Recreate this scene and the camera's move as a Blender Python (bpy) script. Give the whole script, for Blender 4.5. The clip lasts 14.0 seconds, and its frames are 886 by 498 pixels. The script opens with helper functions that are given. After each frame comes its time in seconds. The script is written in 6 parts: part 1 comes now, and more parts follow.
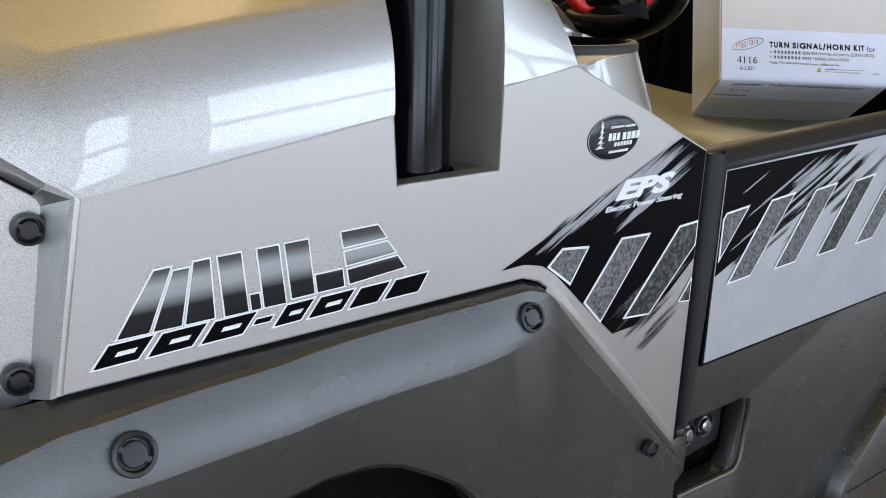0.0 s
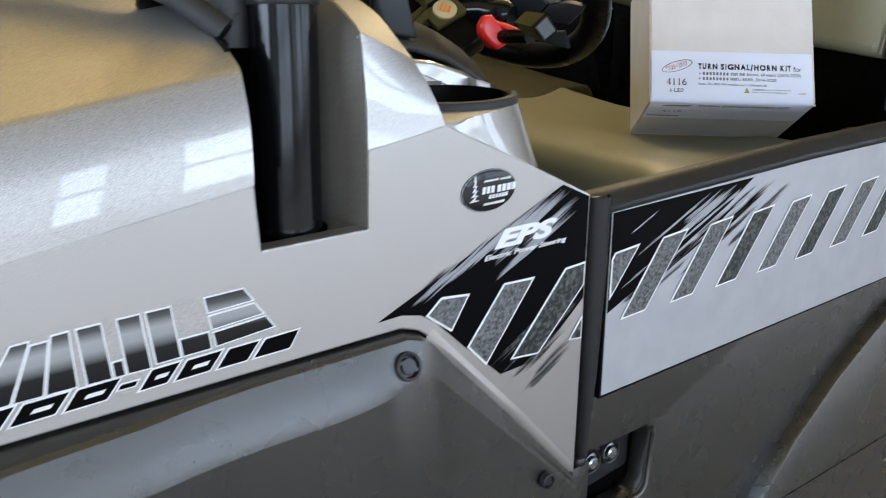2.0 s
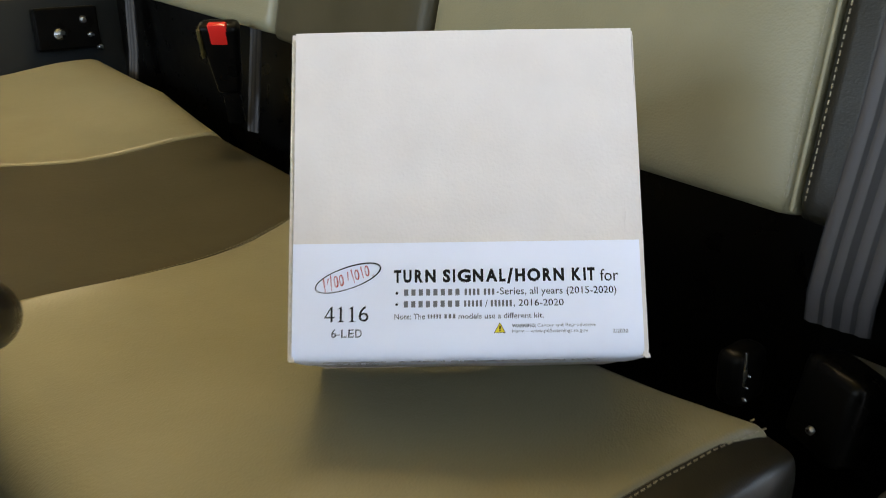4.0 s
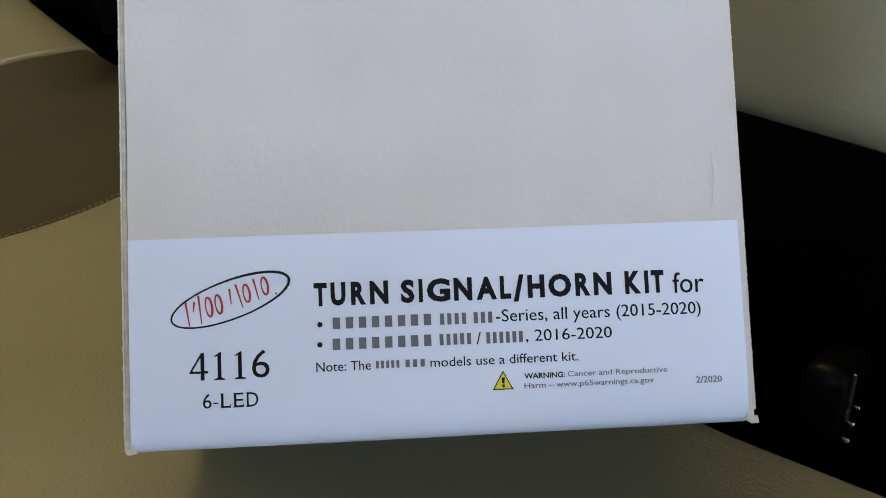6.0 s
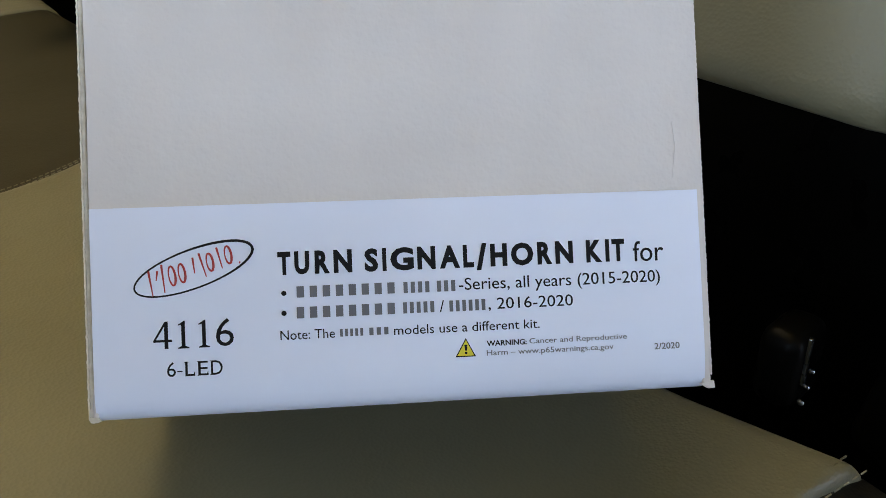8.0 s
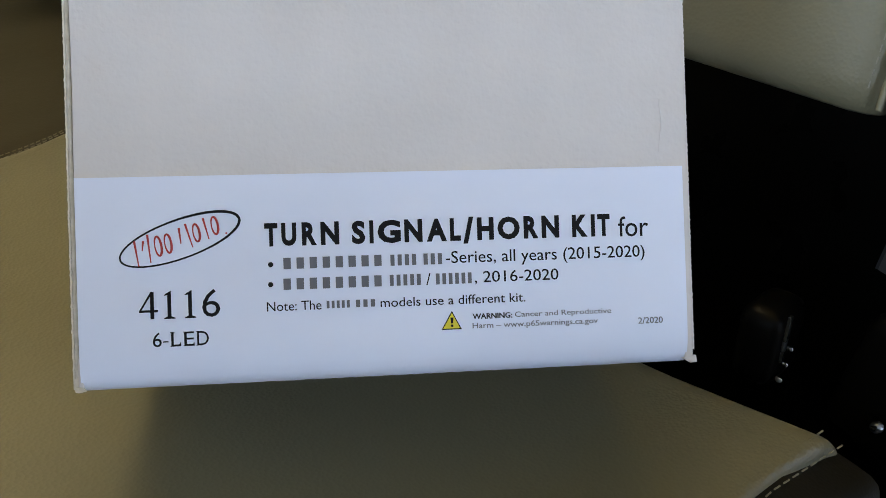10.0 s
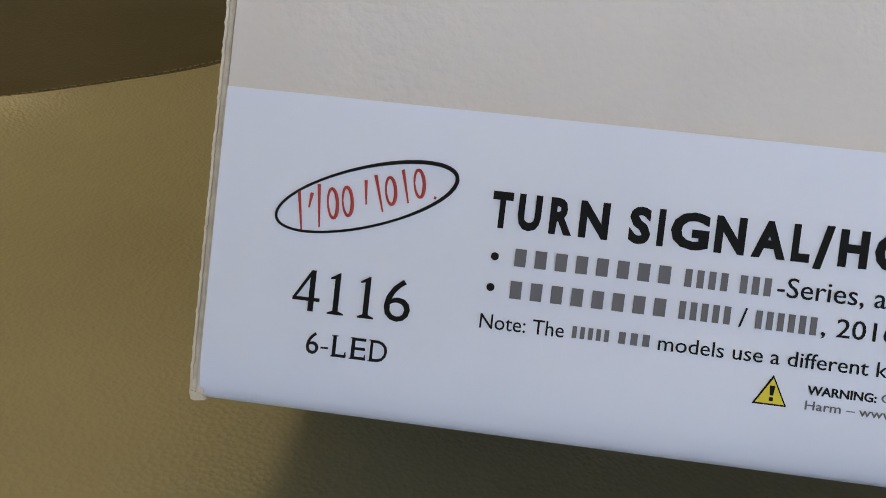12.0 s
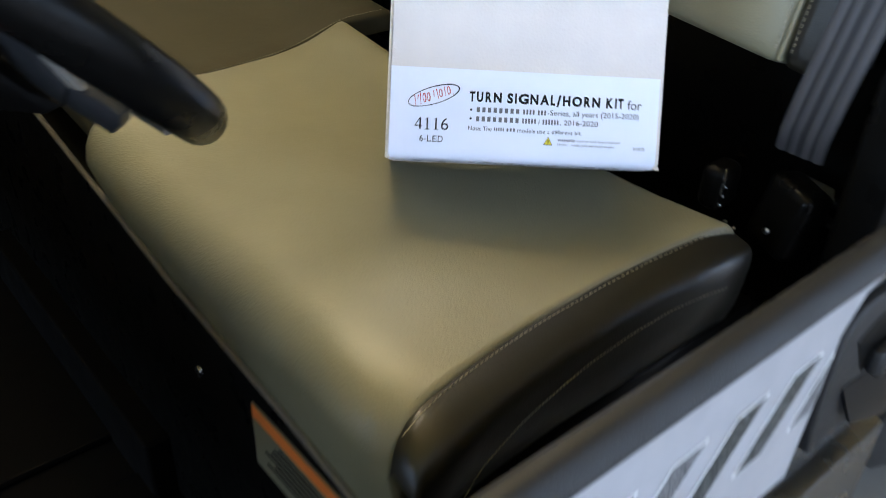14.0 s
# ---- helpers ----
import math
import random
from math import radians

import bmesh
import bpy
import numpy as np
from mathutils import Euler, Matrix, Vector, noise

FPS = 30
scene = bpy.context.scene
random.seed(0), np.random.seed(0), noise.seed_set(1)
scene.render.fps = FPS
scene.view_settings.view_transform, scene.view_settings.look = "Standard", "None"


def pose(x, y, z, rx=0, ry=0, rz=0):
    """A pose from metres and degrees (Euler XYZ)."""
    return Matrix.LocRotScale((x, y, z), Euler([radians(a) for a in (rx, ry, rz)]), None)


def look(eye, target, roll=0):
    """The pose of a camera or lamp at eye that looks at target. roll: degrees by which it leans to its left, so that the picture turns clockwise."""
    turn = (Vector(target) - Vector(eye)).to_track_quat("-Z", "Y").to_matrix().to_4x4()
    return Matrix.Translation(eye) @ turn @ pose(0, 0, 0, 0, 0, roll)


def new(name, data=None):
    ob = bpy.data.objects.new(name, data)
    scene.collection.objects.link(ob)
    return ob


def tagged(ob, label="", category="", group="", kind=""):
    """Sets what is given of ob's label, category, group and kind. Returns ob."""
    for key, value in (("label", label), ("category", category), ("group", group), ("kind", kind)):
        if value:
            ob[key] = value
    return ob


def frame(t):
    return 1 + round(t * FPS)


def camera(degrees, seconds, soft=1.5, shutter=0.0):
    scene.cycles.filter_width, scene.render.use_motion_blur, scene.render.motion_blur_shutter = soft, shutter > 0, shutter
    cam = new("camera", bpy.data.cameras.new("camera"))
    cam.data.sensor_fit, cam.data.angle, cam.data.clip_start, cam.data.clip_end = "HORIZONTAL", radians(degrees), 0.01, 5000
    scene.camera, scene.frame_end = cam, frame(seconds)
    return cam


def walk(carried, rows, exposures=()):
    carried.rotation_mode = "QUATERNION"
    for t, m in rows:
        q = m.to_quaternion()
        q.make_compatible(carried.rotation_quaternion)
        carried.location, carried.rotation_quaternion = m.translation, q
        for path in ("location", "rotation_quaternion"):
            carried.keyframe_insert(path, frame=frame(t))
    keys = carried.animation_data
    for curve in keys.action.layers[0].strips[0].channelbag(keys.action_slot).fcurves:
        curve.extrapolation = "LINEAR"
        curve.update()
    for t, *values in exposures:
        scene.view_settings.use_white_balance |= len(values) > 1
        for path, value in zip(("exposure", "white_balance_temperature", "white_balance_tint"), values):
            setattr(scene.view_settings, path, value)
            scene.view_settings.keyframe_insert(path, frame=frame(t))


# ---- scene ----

# ------------------------------------------------------------------ camera
cam = camera(54.26, 14.0, soft=0.7, shutter=0.25)
PATH = [
    (0, -0.5264, -0.3691, 1.1127, 67.369, -4.127, -35.941),
    (0.5, -0.5274, -0.3721, 1.1140, 67.232, -4.201, -35.635),
    (1, -0.5290, -0.3757, 1.1159, 67.116, -4.247, -35.417),
    (1.5, -0.5305, -0.3944, 1.1269, 67.001, -4.176, -35.888),
    (2, -0.4708, -0.4184, 1.1617, 67.046, -3.307, -36.599),
    (2.5, -0.3596, -0.4207, 1.1837, 67.019, -1.749, -37.491),
    (3, -0.1751, -0.3297, 1.1816, 66.941, -1.336, -38.064),
    (3.3, -0.0535, -0.2588, 1.1886, 67.280, -1.405, -38.433),
    (3.5, 0.0312, -0.2104, 1.1898, 67.396, -1.062, -38.691),
    (3.6, 0.0739, -0.1852, 1.1908, 67.342, -1.353, -38.984),
    (3.9, 0.2019, -0.1041, 1.1842, 67.131, -1.341, -39.360),
    (4, 0.2279, -0.0781, 1.1787, 66.926, -1.438, -39.514),
    (4.2, 0.2714, -0.0304, 1.1715, 66.419, -1.493, -39.942),
    (6.3, 0.3690, 0.1006, 1.1082, 60.718, -2.666, -44.497),
    (6.5, 0.3706, 0.0999, 1.1122, 59.979, -2.816, -44.765),
    (7, 0.3697, 0.0998, 1.1128, 59.067, -3.000, -45.141),
    (7.5, 0.3687, 0.0976, 1.1135, 59.475, -3.052, -45.368),
    (10, 0.3641, 0.0975, 1.1112, 58.299, -4.541, -46.489),
    (10.5, 0.3796, 0.0969, 1.0994, 58.801, -4.695, -44.918),
    (11, 0.3982, 0.1394, 1.0779, 57.747, -4.560, -37.214),
    (11.5, 0.4054, 0.1709, 1.0621, 54.942, -4.753, -32.357),
    (12, 0.4158, 0.1835, 1.0557, 54.623, -4.834, -31.504),
    (12.5, 0.4188, 0.1860, 1.0561, 54.065, -5.399, -30.295),
    (13, 0.4131, 0.1630, 1.0793, 52.582, -5.233, -28.961),
    (13.5, 0.3322, 0.0404, 1.1395, 54.373, -6.487, -30.243),
    (13.7, 0.2654, -0.0333, 1.1925, 53.333, -6.212, -32.657),
    (14, 0.0798, -0.1317, 1.2693, 52.704, -5.682, -39.787),
]
walk(cam, [(t, pose(x, y, z, rx, ry, rz)) for t, x, y, z, rx, ry, rz in PATH],
     [(0.0, 0.44, 6450, 16), (2.5, 0.58, 6400, 14), (3.3, 0.86, 7000, 13), (4.2, 0.40, 6650, 14), (6.5, 0.08, 6200, 15), (10.0, 0.10, 6200, 15), (11.0, 0.02, 6200, 15), (11.5, 0.02, 6750, 16), (12.5, 0.06, 6650, 17), (13.5, 0.12, 6200, 15), (14.0, 0.82, 5800, 15)])

# ------------------------------------------------------------------ light
world = bpy.data.worlds.new("sky")
scene.world = world
world.use_nodes = True
wn = world.node_tree.nodes
wl = world.node_tree.links
sky = wn.new("ShaderNodeTexSky")
sky.sky_type, sky.sun_disc = "NISHITA", False
sky.sun_elevation, sky.sun_rotation = radians(38), radians(200)
wl.new(sky.outputs[0], wn["Background"].inputs[0])
wn["Background"].inputs[1].default_value = 0.025
scene.view_settings.exposure = 0.0


def area_lamp(name, m, sx, sy, power, colour):
    d = bpy.data.lights.new(name, "AREA")
    d.shape, d.size, d.size_y, d.energy, d.color = "RECTANGLE", sx, sy, power, colour
    ob = new(name, d)
    ob.matrix_world = m
    return ob


# The first opening is unseen, added to brighten the flank and nose.
WINDOWS = [(-2.2, -0.45), (-0.14, 0.03), (0.19, 0.95), (1.1, 1.95), (2.1, 3.2), (3.35, 4.45)]      # openings of the shop wall, along x
WIN_Z = (1.12, 2.0)
LOW = (-3.4, 3.4, 0.04, 1.0)      # unseen low band of the same wall, added to brighten the flank
WALL_Y = -1.7
CEIL = 4.2
HANG = 3.0      # height of the hanging tube rows
for a, b in WINDOWS:
    area_lamp("window_light", look(((a + b) / 2, WALL_Y - 0.12, 1.56), ((a + b) / 2, 0.6, 1.5)), b - a, 0.88, 13.2 * (b - a), (0.665, 0.835, 1.0))
area_lamp("window_light", look(((LOW[0] + LOW[1]) / 2, WALL_Y - 0.12, 0.56), ((LOW[0] + LOW[1]) / 2, 0.6, 0.56)), LOW[1] - LOW[0], LOW[3] - LOW[2], 18, (0.86, 0.93, 1.0))
HIGH = (-3.4, 4.4, 2.12, 3.35)      # unseen glowing panels, added so the paint reflects an even grey
area_lamp("high_fill_light", look((0.5, WALL_Y - 0.12, 0.5 * (HIGH[2] + HIGH[3])), (0.5, 0.6, 2.7)), HIGH[1] - HIGH[0], HIGH[3] - HIGH[2], 6.5, (0.82, 0.91, 1.0))
BAY = (-1.0, 2.6, 1.25, 3.2)      # unseen window added ahead of the vehicle to light the backrest, along y and z
area_lamp("window_light", look((-5.12, 0.5 * (BAY[0] + BAY[1]), 0.5 * (BAY[2] + BAY[3])), (0, 0.5 * (BAY[0] + BAY[1]), 0.5 * (BAY[2] + BAY[3]))), BAY[1] - BAY[0], BAY[3] - BAY[2], 205, (0.66, 0.84, 1.0))
# Both upward lamps are unseen, added to brighten the ceiling the paint reflects.
area_lamp("tube_and_fill_light", pose(0.4, -0.86, HANG + 0.08, 180), 6.4, 0.1, 7, (0.84, 0.92, 1.0))
area_lamp("tube_and_fill_light", look((2.1, 1.5, HANG - 0.03), (2.1, 1.4, 0)), 3.4, 0.1, 54, (1.0, 0.82, 0.48))
area_lamp("tube_and_fill_light", pose(1.5, 1.5, HANG + 0.08, 180), 5.0, 0.1, 45, (1.0, 0.82, 0.50))

# ------------------------------------------------------------------ materials


def principled(name, colour, rough=0.5, metal=0.0, coat=0.0, coat_rough=0.03, spec=0.5):
    m = bpy.data.materials.new(name)
    m.use_nodes = True
    b = m.node_tree.nodes["Principled BSDF"]
    b.inputs["Base Color"].default_value = (*colour, 1)
    b.inputs["Roughness"].default_value = rough
    b.inputs["Metallic"].default_value = metal
    b.inputs["Coat Weight"].default_value = coat
    b.inputs["Coat Roughness"].default_value = coat_rough
    b.inputs["Specular IOR Level"].default_value = spec
    return m


def noise_node(m, scale, detail=3.0, kind="ShaderNodeTexNoise"):
    t = m.node_tree
    co = t.nodes.new("ShaderNodeTexCoord")
    n = t.nodes.new(kind)
    n.inputs["Scale"].default_value = scale
    if kind == "ShaderNodeTexNoise":
        n.inputs["Detail"].default_value = detail
    t.links.new(co.outputs["Object"], n.inputs["Vector"])
    return n


def vary(m, scale, c0, c1, lo=0.35, hi=0.65, detail=3.0):
    """Mottle the base colour between two colours."""
    t = m.node_tree
    n = noise_node(m, scale, detail)
    r = t.nodes.new("ShaderNodeValToRGB")
    r.color_ramp.elements[0].position, r.color_ramp.elements[0].color = lo, (*c0, 1)
    r.color_ramp.elements[1].position, r.color_ramp.elements[1].color = hi, (*c1, 1)
    t.links.new(n.outputs[0], r.inputs[0])
    t.links.new(r.outputs[0], t.nodes["Principled BSDF"].inputs["Base Color"])
    return m


def rough_vary(m, scale, lo, hi):
    t = m.node_tree
    n = noise_node(m, scale, 4.0)
    r = t.nodes.new("ShaderNodeMapRange")
    r.inputs["From Min"].default_value, r.inputs["From Max"].default_value = 0.3, 0.7
    r.inputs["To Min"].default_value, r.inputs["To Max"].default_value = lo, hi
    t.links.new(n.outputs[0], r.inputs["Value"])
    t.links.new(r.outputs["Result"], t.nodes["Principled BSDF"].inputs["Roughness"])
    return m


def bump(m, scale, strength, distance, detail=2.0, second=None):
    t = m.node_tree
    n = noise_node(m, scale, detail)
    height = n.outputs[0]
    if second:
        n2 = noise_node(m, second, 2.0)
        add = t.nodes.new("ShaderNodeMath")
        add.operation = "ADD"
        t.links.new(n.outputs[0], add.inputs[0])
        t.links.new(n2.outputs[0], add.inputs[1])
        height = add.outputs[0]
    b = t.nodes.new("ShaderNodeBump")
    b.inputs["Strength"].default_value, b.inputs["Distance"].default_value = strength, distance
    t.links.new(height, b.inputs["Height"])
    t.links.new(b.outputs[0], t.nodes["Principled BSDF"].inputs["Normal"])
    return m


def leather(m, scale, strength, distance):
    """Fine cell grain over soft folds."""
    t = m.node_tree
    v = noise_node(m, scale, 0, "ShaderNodeTexVoronoi")
    n = noise_node(m, scale * 0.16, 3.0)
    add = t.nodes.new("ShaderNodeMath")
    add.operation = "MULTIPLY_ADD"
    add.inputs[1].default_value = 0.6
    t.links.new(v.outputs["Distance"], add.inputs[0])
    t.links.new(n.outputs[0], add.inputs[2])
    b = t.nodes.new("ShaderNodeBump")
    b.inputs["Strength"].default_value, b.inputs["Distance"].default_value = strength, distance
    t.links.new(add.outputs[0], b.inputs["Height"])
    t.links.new(b.outputs[0], t.nodes["Principled BSDF"].inputs["Normal"])
    return m


PAINT = vary(principled("silver_metallic_paint", (0.5, 0.5, 0.5), 0.42, 0.83, 1.0, 0.008), 2000, (0.288, 0.277, 0.264), (0.585, 0.563, 0.539), 0.3, 0.7, 2.0)
PAINT.node_tree.nodes["Principled BSDF"].inputs["Coat IOR"].default_value = 1.53
FILM = vary(principled("grey_vinyl_film", (0.45, 0.45, 0.48), 0.32, 0.1, 0.3, 0.15), 30, (0.37, 0.37, 0.392), (0.41, 0.41, 0.432))
PLASTIC = bump(rough_vary(vary(principled("black_grained_plastic", (0.0115, 0.0108, 0.0085), 0.4, 0.0, 0.6, 0.26, 1.0), 1300, (0.004, 0.0038, 0.0032), (0.026, 0.025, 0.022), 0.38, 0.8, 2.0), 18, 0.23, 0.31), 2300, 0.7, 0.0003, 1.0)
# Grained plastic with its reflection cut, to keep the rails dark.
TRIM = bump(rough_vary(principled("dulled_trim_plastic", (0.015, 0.015, 0.0155), 0.4, spec=0.3), 18, 0.36, 0.48), 1300, 0.4, 0.0005, 2.0, 500)
SMOOTH_BLACK = rough_vary(principled("smooth_black_plastic", (0.003, 0.0028, 0.0025), 0.3, spec=0.09), 30, 0.24, 0.4)
CLIP_BLACK = rough_vary(principled("clip_black_plastic", (0.016, 0.016, 0.017), 0.35, spec=0.45), 60, 0.26, 0.42)
GLOSS_BLACK = rough_vary(principled("gloss_black_paint", (0.0035, 0.0035, 0.0042), 0.1, 0, 0.0, 0.03, 0.28), 25, 0.09, 0.2)
RECESS = bump(vary(principled("grey_recess_plastic", (0.075, 0.068, 0.06), 0.42), 1500, (0.085, 0.077, 0.066), (0.165, 0.15, 0.13)), 1400, 0.3, 0.0003)
RUBBER = bump(principled("black_rubber", (0.02, 0.02, 0.02), 0.6), 300, 0.25, 0.0006)
DASH = bump(rough_vary(principled("dark_dash_plastic", (0.013, 0.0165, 0.0195), 0.5, spec=0.4), 20, 0.40, 0.55), 800, 0.25, 0.0004)
VINYL = leather(vary(principled("light_seat_vinyl", (0.36, 0.34, 0.29), 0.42, 0, 0.07, 0.25), 9, (0.207, 0.193, 0.122), (0.233, 0.217, 0.138)), 520, 0.40, 0.0009)
VINYL_DARK = leather(vary(principled("dark_seat_vinyl", (0.11, 0.10, 0.08), 0.46, spec=0.3), 9, (0.046, 0.040, 0.021), (0.058, 0.050, 0.028)), 620, 0.22, 0.0007)
VINYL_BLACK = leather(rough_vary(principled("black_seat_vinyl", (0.013, 0.0118, 0.008), 0.36, spec=0.42), 12, 0.30, 0.40), 620, 0.22, 0.0006)
THREAD = principled("seat_thread", (0.34, 0.31, 0.23), 0.7)
THREAD_DARK = principled("dark_seat_thread", (0.3, 0.28, 0.22), 0.7)
OLIVE = bump(vary(principled("olive_plastic", (0.12, 0.1, 0.055), 0.4, spec=0.25), 20, (0.050, 0.040, 0.012), (0.066, 0.054, 0.018)), 700, 0.2, 0.0005)
WEBBING = bump(principled("seat_belt_webbing", (0.020, 0.020, 0.023), 0.65), 1500, 0.4, 0.0005)
WEBBING_RIB = bump(principled("seat_belt_rib", (0.060, 0.057, 0.061), 0.6), 1500, 0.4, 0.0005)
STEEL = rough_vary(principled("zinc_bolt_steel", (0.42, 0.44, 0.46), 0.25, 1.0), 60, 0.18, 0.35)
BRASS = principled("yellow_zinc", (0.6, 0.5, 0.28), 0.35, 1.0)
RED = principled("red_plastic", (0.72, 0.02, 0.015), 0.35, 0, 0.3, 0.1)
ORANGE = principled("orange_print", (0.75, 0.2, 0.03), 0.5)
CARDBOARD = bump(vary(principled("white_cardboard", (0.66, 0.64, 0.62), 0.75), 24, (0.634, 0.594, 0.584), (0.696, 0.656, 0.646), 0.3, 0.75, 6.0), 60, 0.32, 0.0012, 6.0, 420)
BOARD_EDGE = vary(principled("kraft_board_edge", (0.45, 0.36, 0.24), 0.85), 300, (0.58, 0.53, 0.44), (0.70, 0.65, 0.56))
PAPER = bump(vary(principled("label_paper", (0.80, 0.80, 0.81), 0.55), 14, (0.735, 0.775, 0.92), (0.765, 0.805, 0.95)), 40, 0.05, 0.0008)
INK = principled("black_ink", (0.010, 0.010, 0.011), 0.6, spec=0.1)
INK_GREY = principled("light_type_grey", (0.16, 0.16, 0.18), 0.6, spec=0.1)
INK_RED = principled("red_ink", (0.42, 0.035, 0.03), 0.55)
INK_FAINT = principled("faded_ink", (0.28, 0.28, 0.30), 0.6)
YELLOW = principled("warning_yellow", (0.75, 0.62, 0.02), 0.55)
WHITE_FILM = principled("white_decal_film", (0.8, 0.8, 0.8), 0.35)
BLACK_FILM = principled("black_decal_film", (0.0025, 0.0025, 0.003), 0.3, 0, 0.0, 0.1, 0.03)
GREY_FILM = vary(principled("mottled_grey_film", (0.12, 0.12, 0.12), 0.4, spec=0.25), 420, (0.022, 0.022, 0.023), (0.23, 0.23, 0.235), 0.3, 0.74, 6.0)
WORN_FILM = vary(principled("worn_black_film", (0.02, 0.02, 0.02), 0.4, spec=0.25), 300, (0.014, 0.018, 0.018), (0.16, 0.16, 0.15), 0.42, 0.78, 6.0)
STREAK_FILM = principled("streak_grey_film", (0.34, 0.34, 0.36), 0.35)
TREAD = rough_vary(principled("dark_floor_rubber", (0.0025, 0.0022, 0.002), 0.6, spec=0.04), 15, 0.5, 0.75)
CONCRETE = bump(vary(principled("shop_concrete", (0.3, 0.29, 0.27), 0.7), 3, (0.11, 0.105, 0.095), (0.17, 0.165, 0.15), 0.3, 0.7, 8.0), 40, 0.2, 0.002)
CEILING = vary(principled("tan_ceiling_board", (0.5, 0.4, 0.2), 0.8), 2, (0.58, 0.43, 0.13), (0.64, 0.475, 0.155))
WALL = vary(principled("tan_wall_board", (0.42, 0.35, 0.2), 0.8), 2, (0.46, 0.42, 0.33), (0.53, 0.48, 0.38))
WALL_GREY = vary(principled("white_wall_board", (0.7, 0.7, 0.7), 0.8), 2, (0.68, 0.68, 0.67), (0.74, 0.74, 0.73))
FRAME_WHITE = principled("white_window_frame", (0.5, 0.5, 0.5), 0.4)
TUBE_GLOW = bpy.data.materials.new("tube_glow")
TUBE_GLOW.use_nodes = True
_b = TUBE_GLOW.node_tree.nodes["Principled BSDF"]
_b.inputs["Emission Color"].default_value = (1.0, 0.88, 0.62, 1)
_b.inputs["Emission Strength"].default_value = 6.0

TUBE_WHITE = TUBE_GLOW.copy()
TUBE_WHITE.name = "white_tube_glow"
TUBE_WHITE.node_tree.nodes["Principled BSDF"].inputs["Emission Color"].default_value = (0.9, 0.95, 1.0, 1)

# ------------------------------------------------------------------ mesh tools


def part(name, bm, material, parent=None, label="", smooth=None, solid=0.0):
    bmesh.ops.recalc_face_normals(bm, faces=bm.faces[:])
    me = bpy.data.meshes.new(name)
    bm.to_mesh(me)
    bm.free()
    for m in material if isinstance(material, (list, tuple)) else [material]:
        me.materials.append(m)
    if smooth is not None:
        me.polygons.foreach_set("use_smooth", [True] * len(me.polygons))
        me.set_sharp_from_angle(angle=radians(smooth))
    ob = new(name, me)
    ob.parent = parent
    if solid:
        s = ob.modifiers.new("thickness", "SOLIDIFY")
        s.thickness, s.offset = solid, -1
        if smooth is not None:
            e = ob.modifiers.new("crisp_rim", "EDGE_SPLIT")
            e.split_angle = radians(max(smooth, 30))
    if label:
        tagged(ob, label)
    return ob


def empty(name, parent=None):
    ob = new(name)
    ob.empty_display_size = 0.05
    ob.parent = parent
    return ob


def slab(poly, y0, y1, bevel=0.0, seg=2):
    """A plate with the outline poly in x, z, from y0 to y1."""
    bm = bmesh.new()
    f = bm.faces.new([bm.verts.new((x, y0, z)) for x, z in poly])
    ext = bmesh.ops.extrude_face_region(bm, geom=[f])
    vs = [v for v in ext["geom"] if isinstance(v, bmesh.types.BMVert)]
    bmesh.ops.translate(bm, verts=vs, vec=(0, y1 - y0, 0))
    if bevel:
        ym = min(y0, y1)
        es = [e for e in bm.edges if all(abs(v.co.y - ym) < 1e-6 for v in e.verts)]
        bmesh.ops.bevel(bm, geom=es, offset=bevel, segments=seg, affect="EDGES", profile=0.5)
    return bm


def block(x0, x1, y0, y1, z0, z1, bevel=0.0, seg=2, bm=None):
    bm = bm or bmesh.new()
    r = bmesh.ops.create_cube(bm, size=1)
    vs = r["verts"]
    bmesh.ops.scale(bm, verts=vs, vec=(x1 - x0, y1 - y0, z1 - z0))
    bmesh.ops.translate(bm, verts=vs, vec=((x0 + x1) / 2, (y0 + y1) / 2, (z0 + z1) / 2))
    if bevel:
        es = list({e for v in vs for e in v.link_edges})
        bmesh.ops.bevel(bm, geom=es, offset=bevel, segments=seg, affect="EDGES", profile=0.5)
    return bm


def turn_to(bm, m):
    bmesh.ops.transform(bm, matrix=m, verts=bm.verts[:])
    return bm


def lathe(profile, origin, axis, n=24):
    """A turned body: profile of (radius, height) along axis from origin."""
    bm = bmesh.new()
    rings = []
    for r, h in profile:
        if r < 1e-6:
            rings.append([bm.verts.new((0, 0, h))])
        else:
            rings.append([bm.verts.new((r * math.cos(2 * math.pi * k / n), r * math.sin(2 * math.pi * k / n), h)) for k in range(n)])
    for a, b in zip(rings, rings[1:]):
        for k in range(n):
            j = (k + 1) % n
            if len(a) == 1 and len(b) > 1:
                bm.faces.new((a[0], b[k], b[j]))
            elif len(b) == 1 and len(a) > 1:
                bm.faces.new((a[k], a[j], b[0]))
            elif len(a) > 1:
                bm.faces.new((a[k], a[j], b[j], b[k]))
    q = Vector((0, 0, 1)).rotation_difference(Vector(axis).normalized())
    return turn_to(bm, Matrix.Translation(origin) @ q.to_matrix().to_4x4())


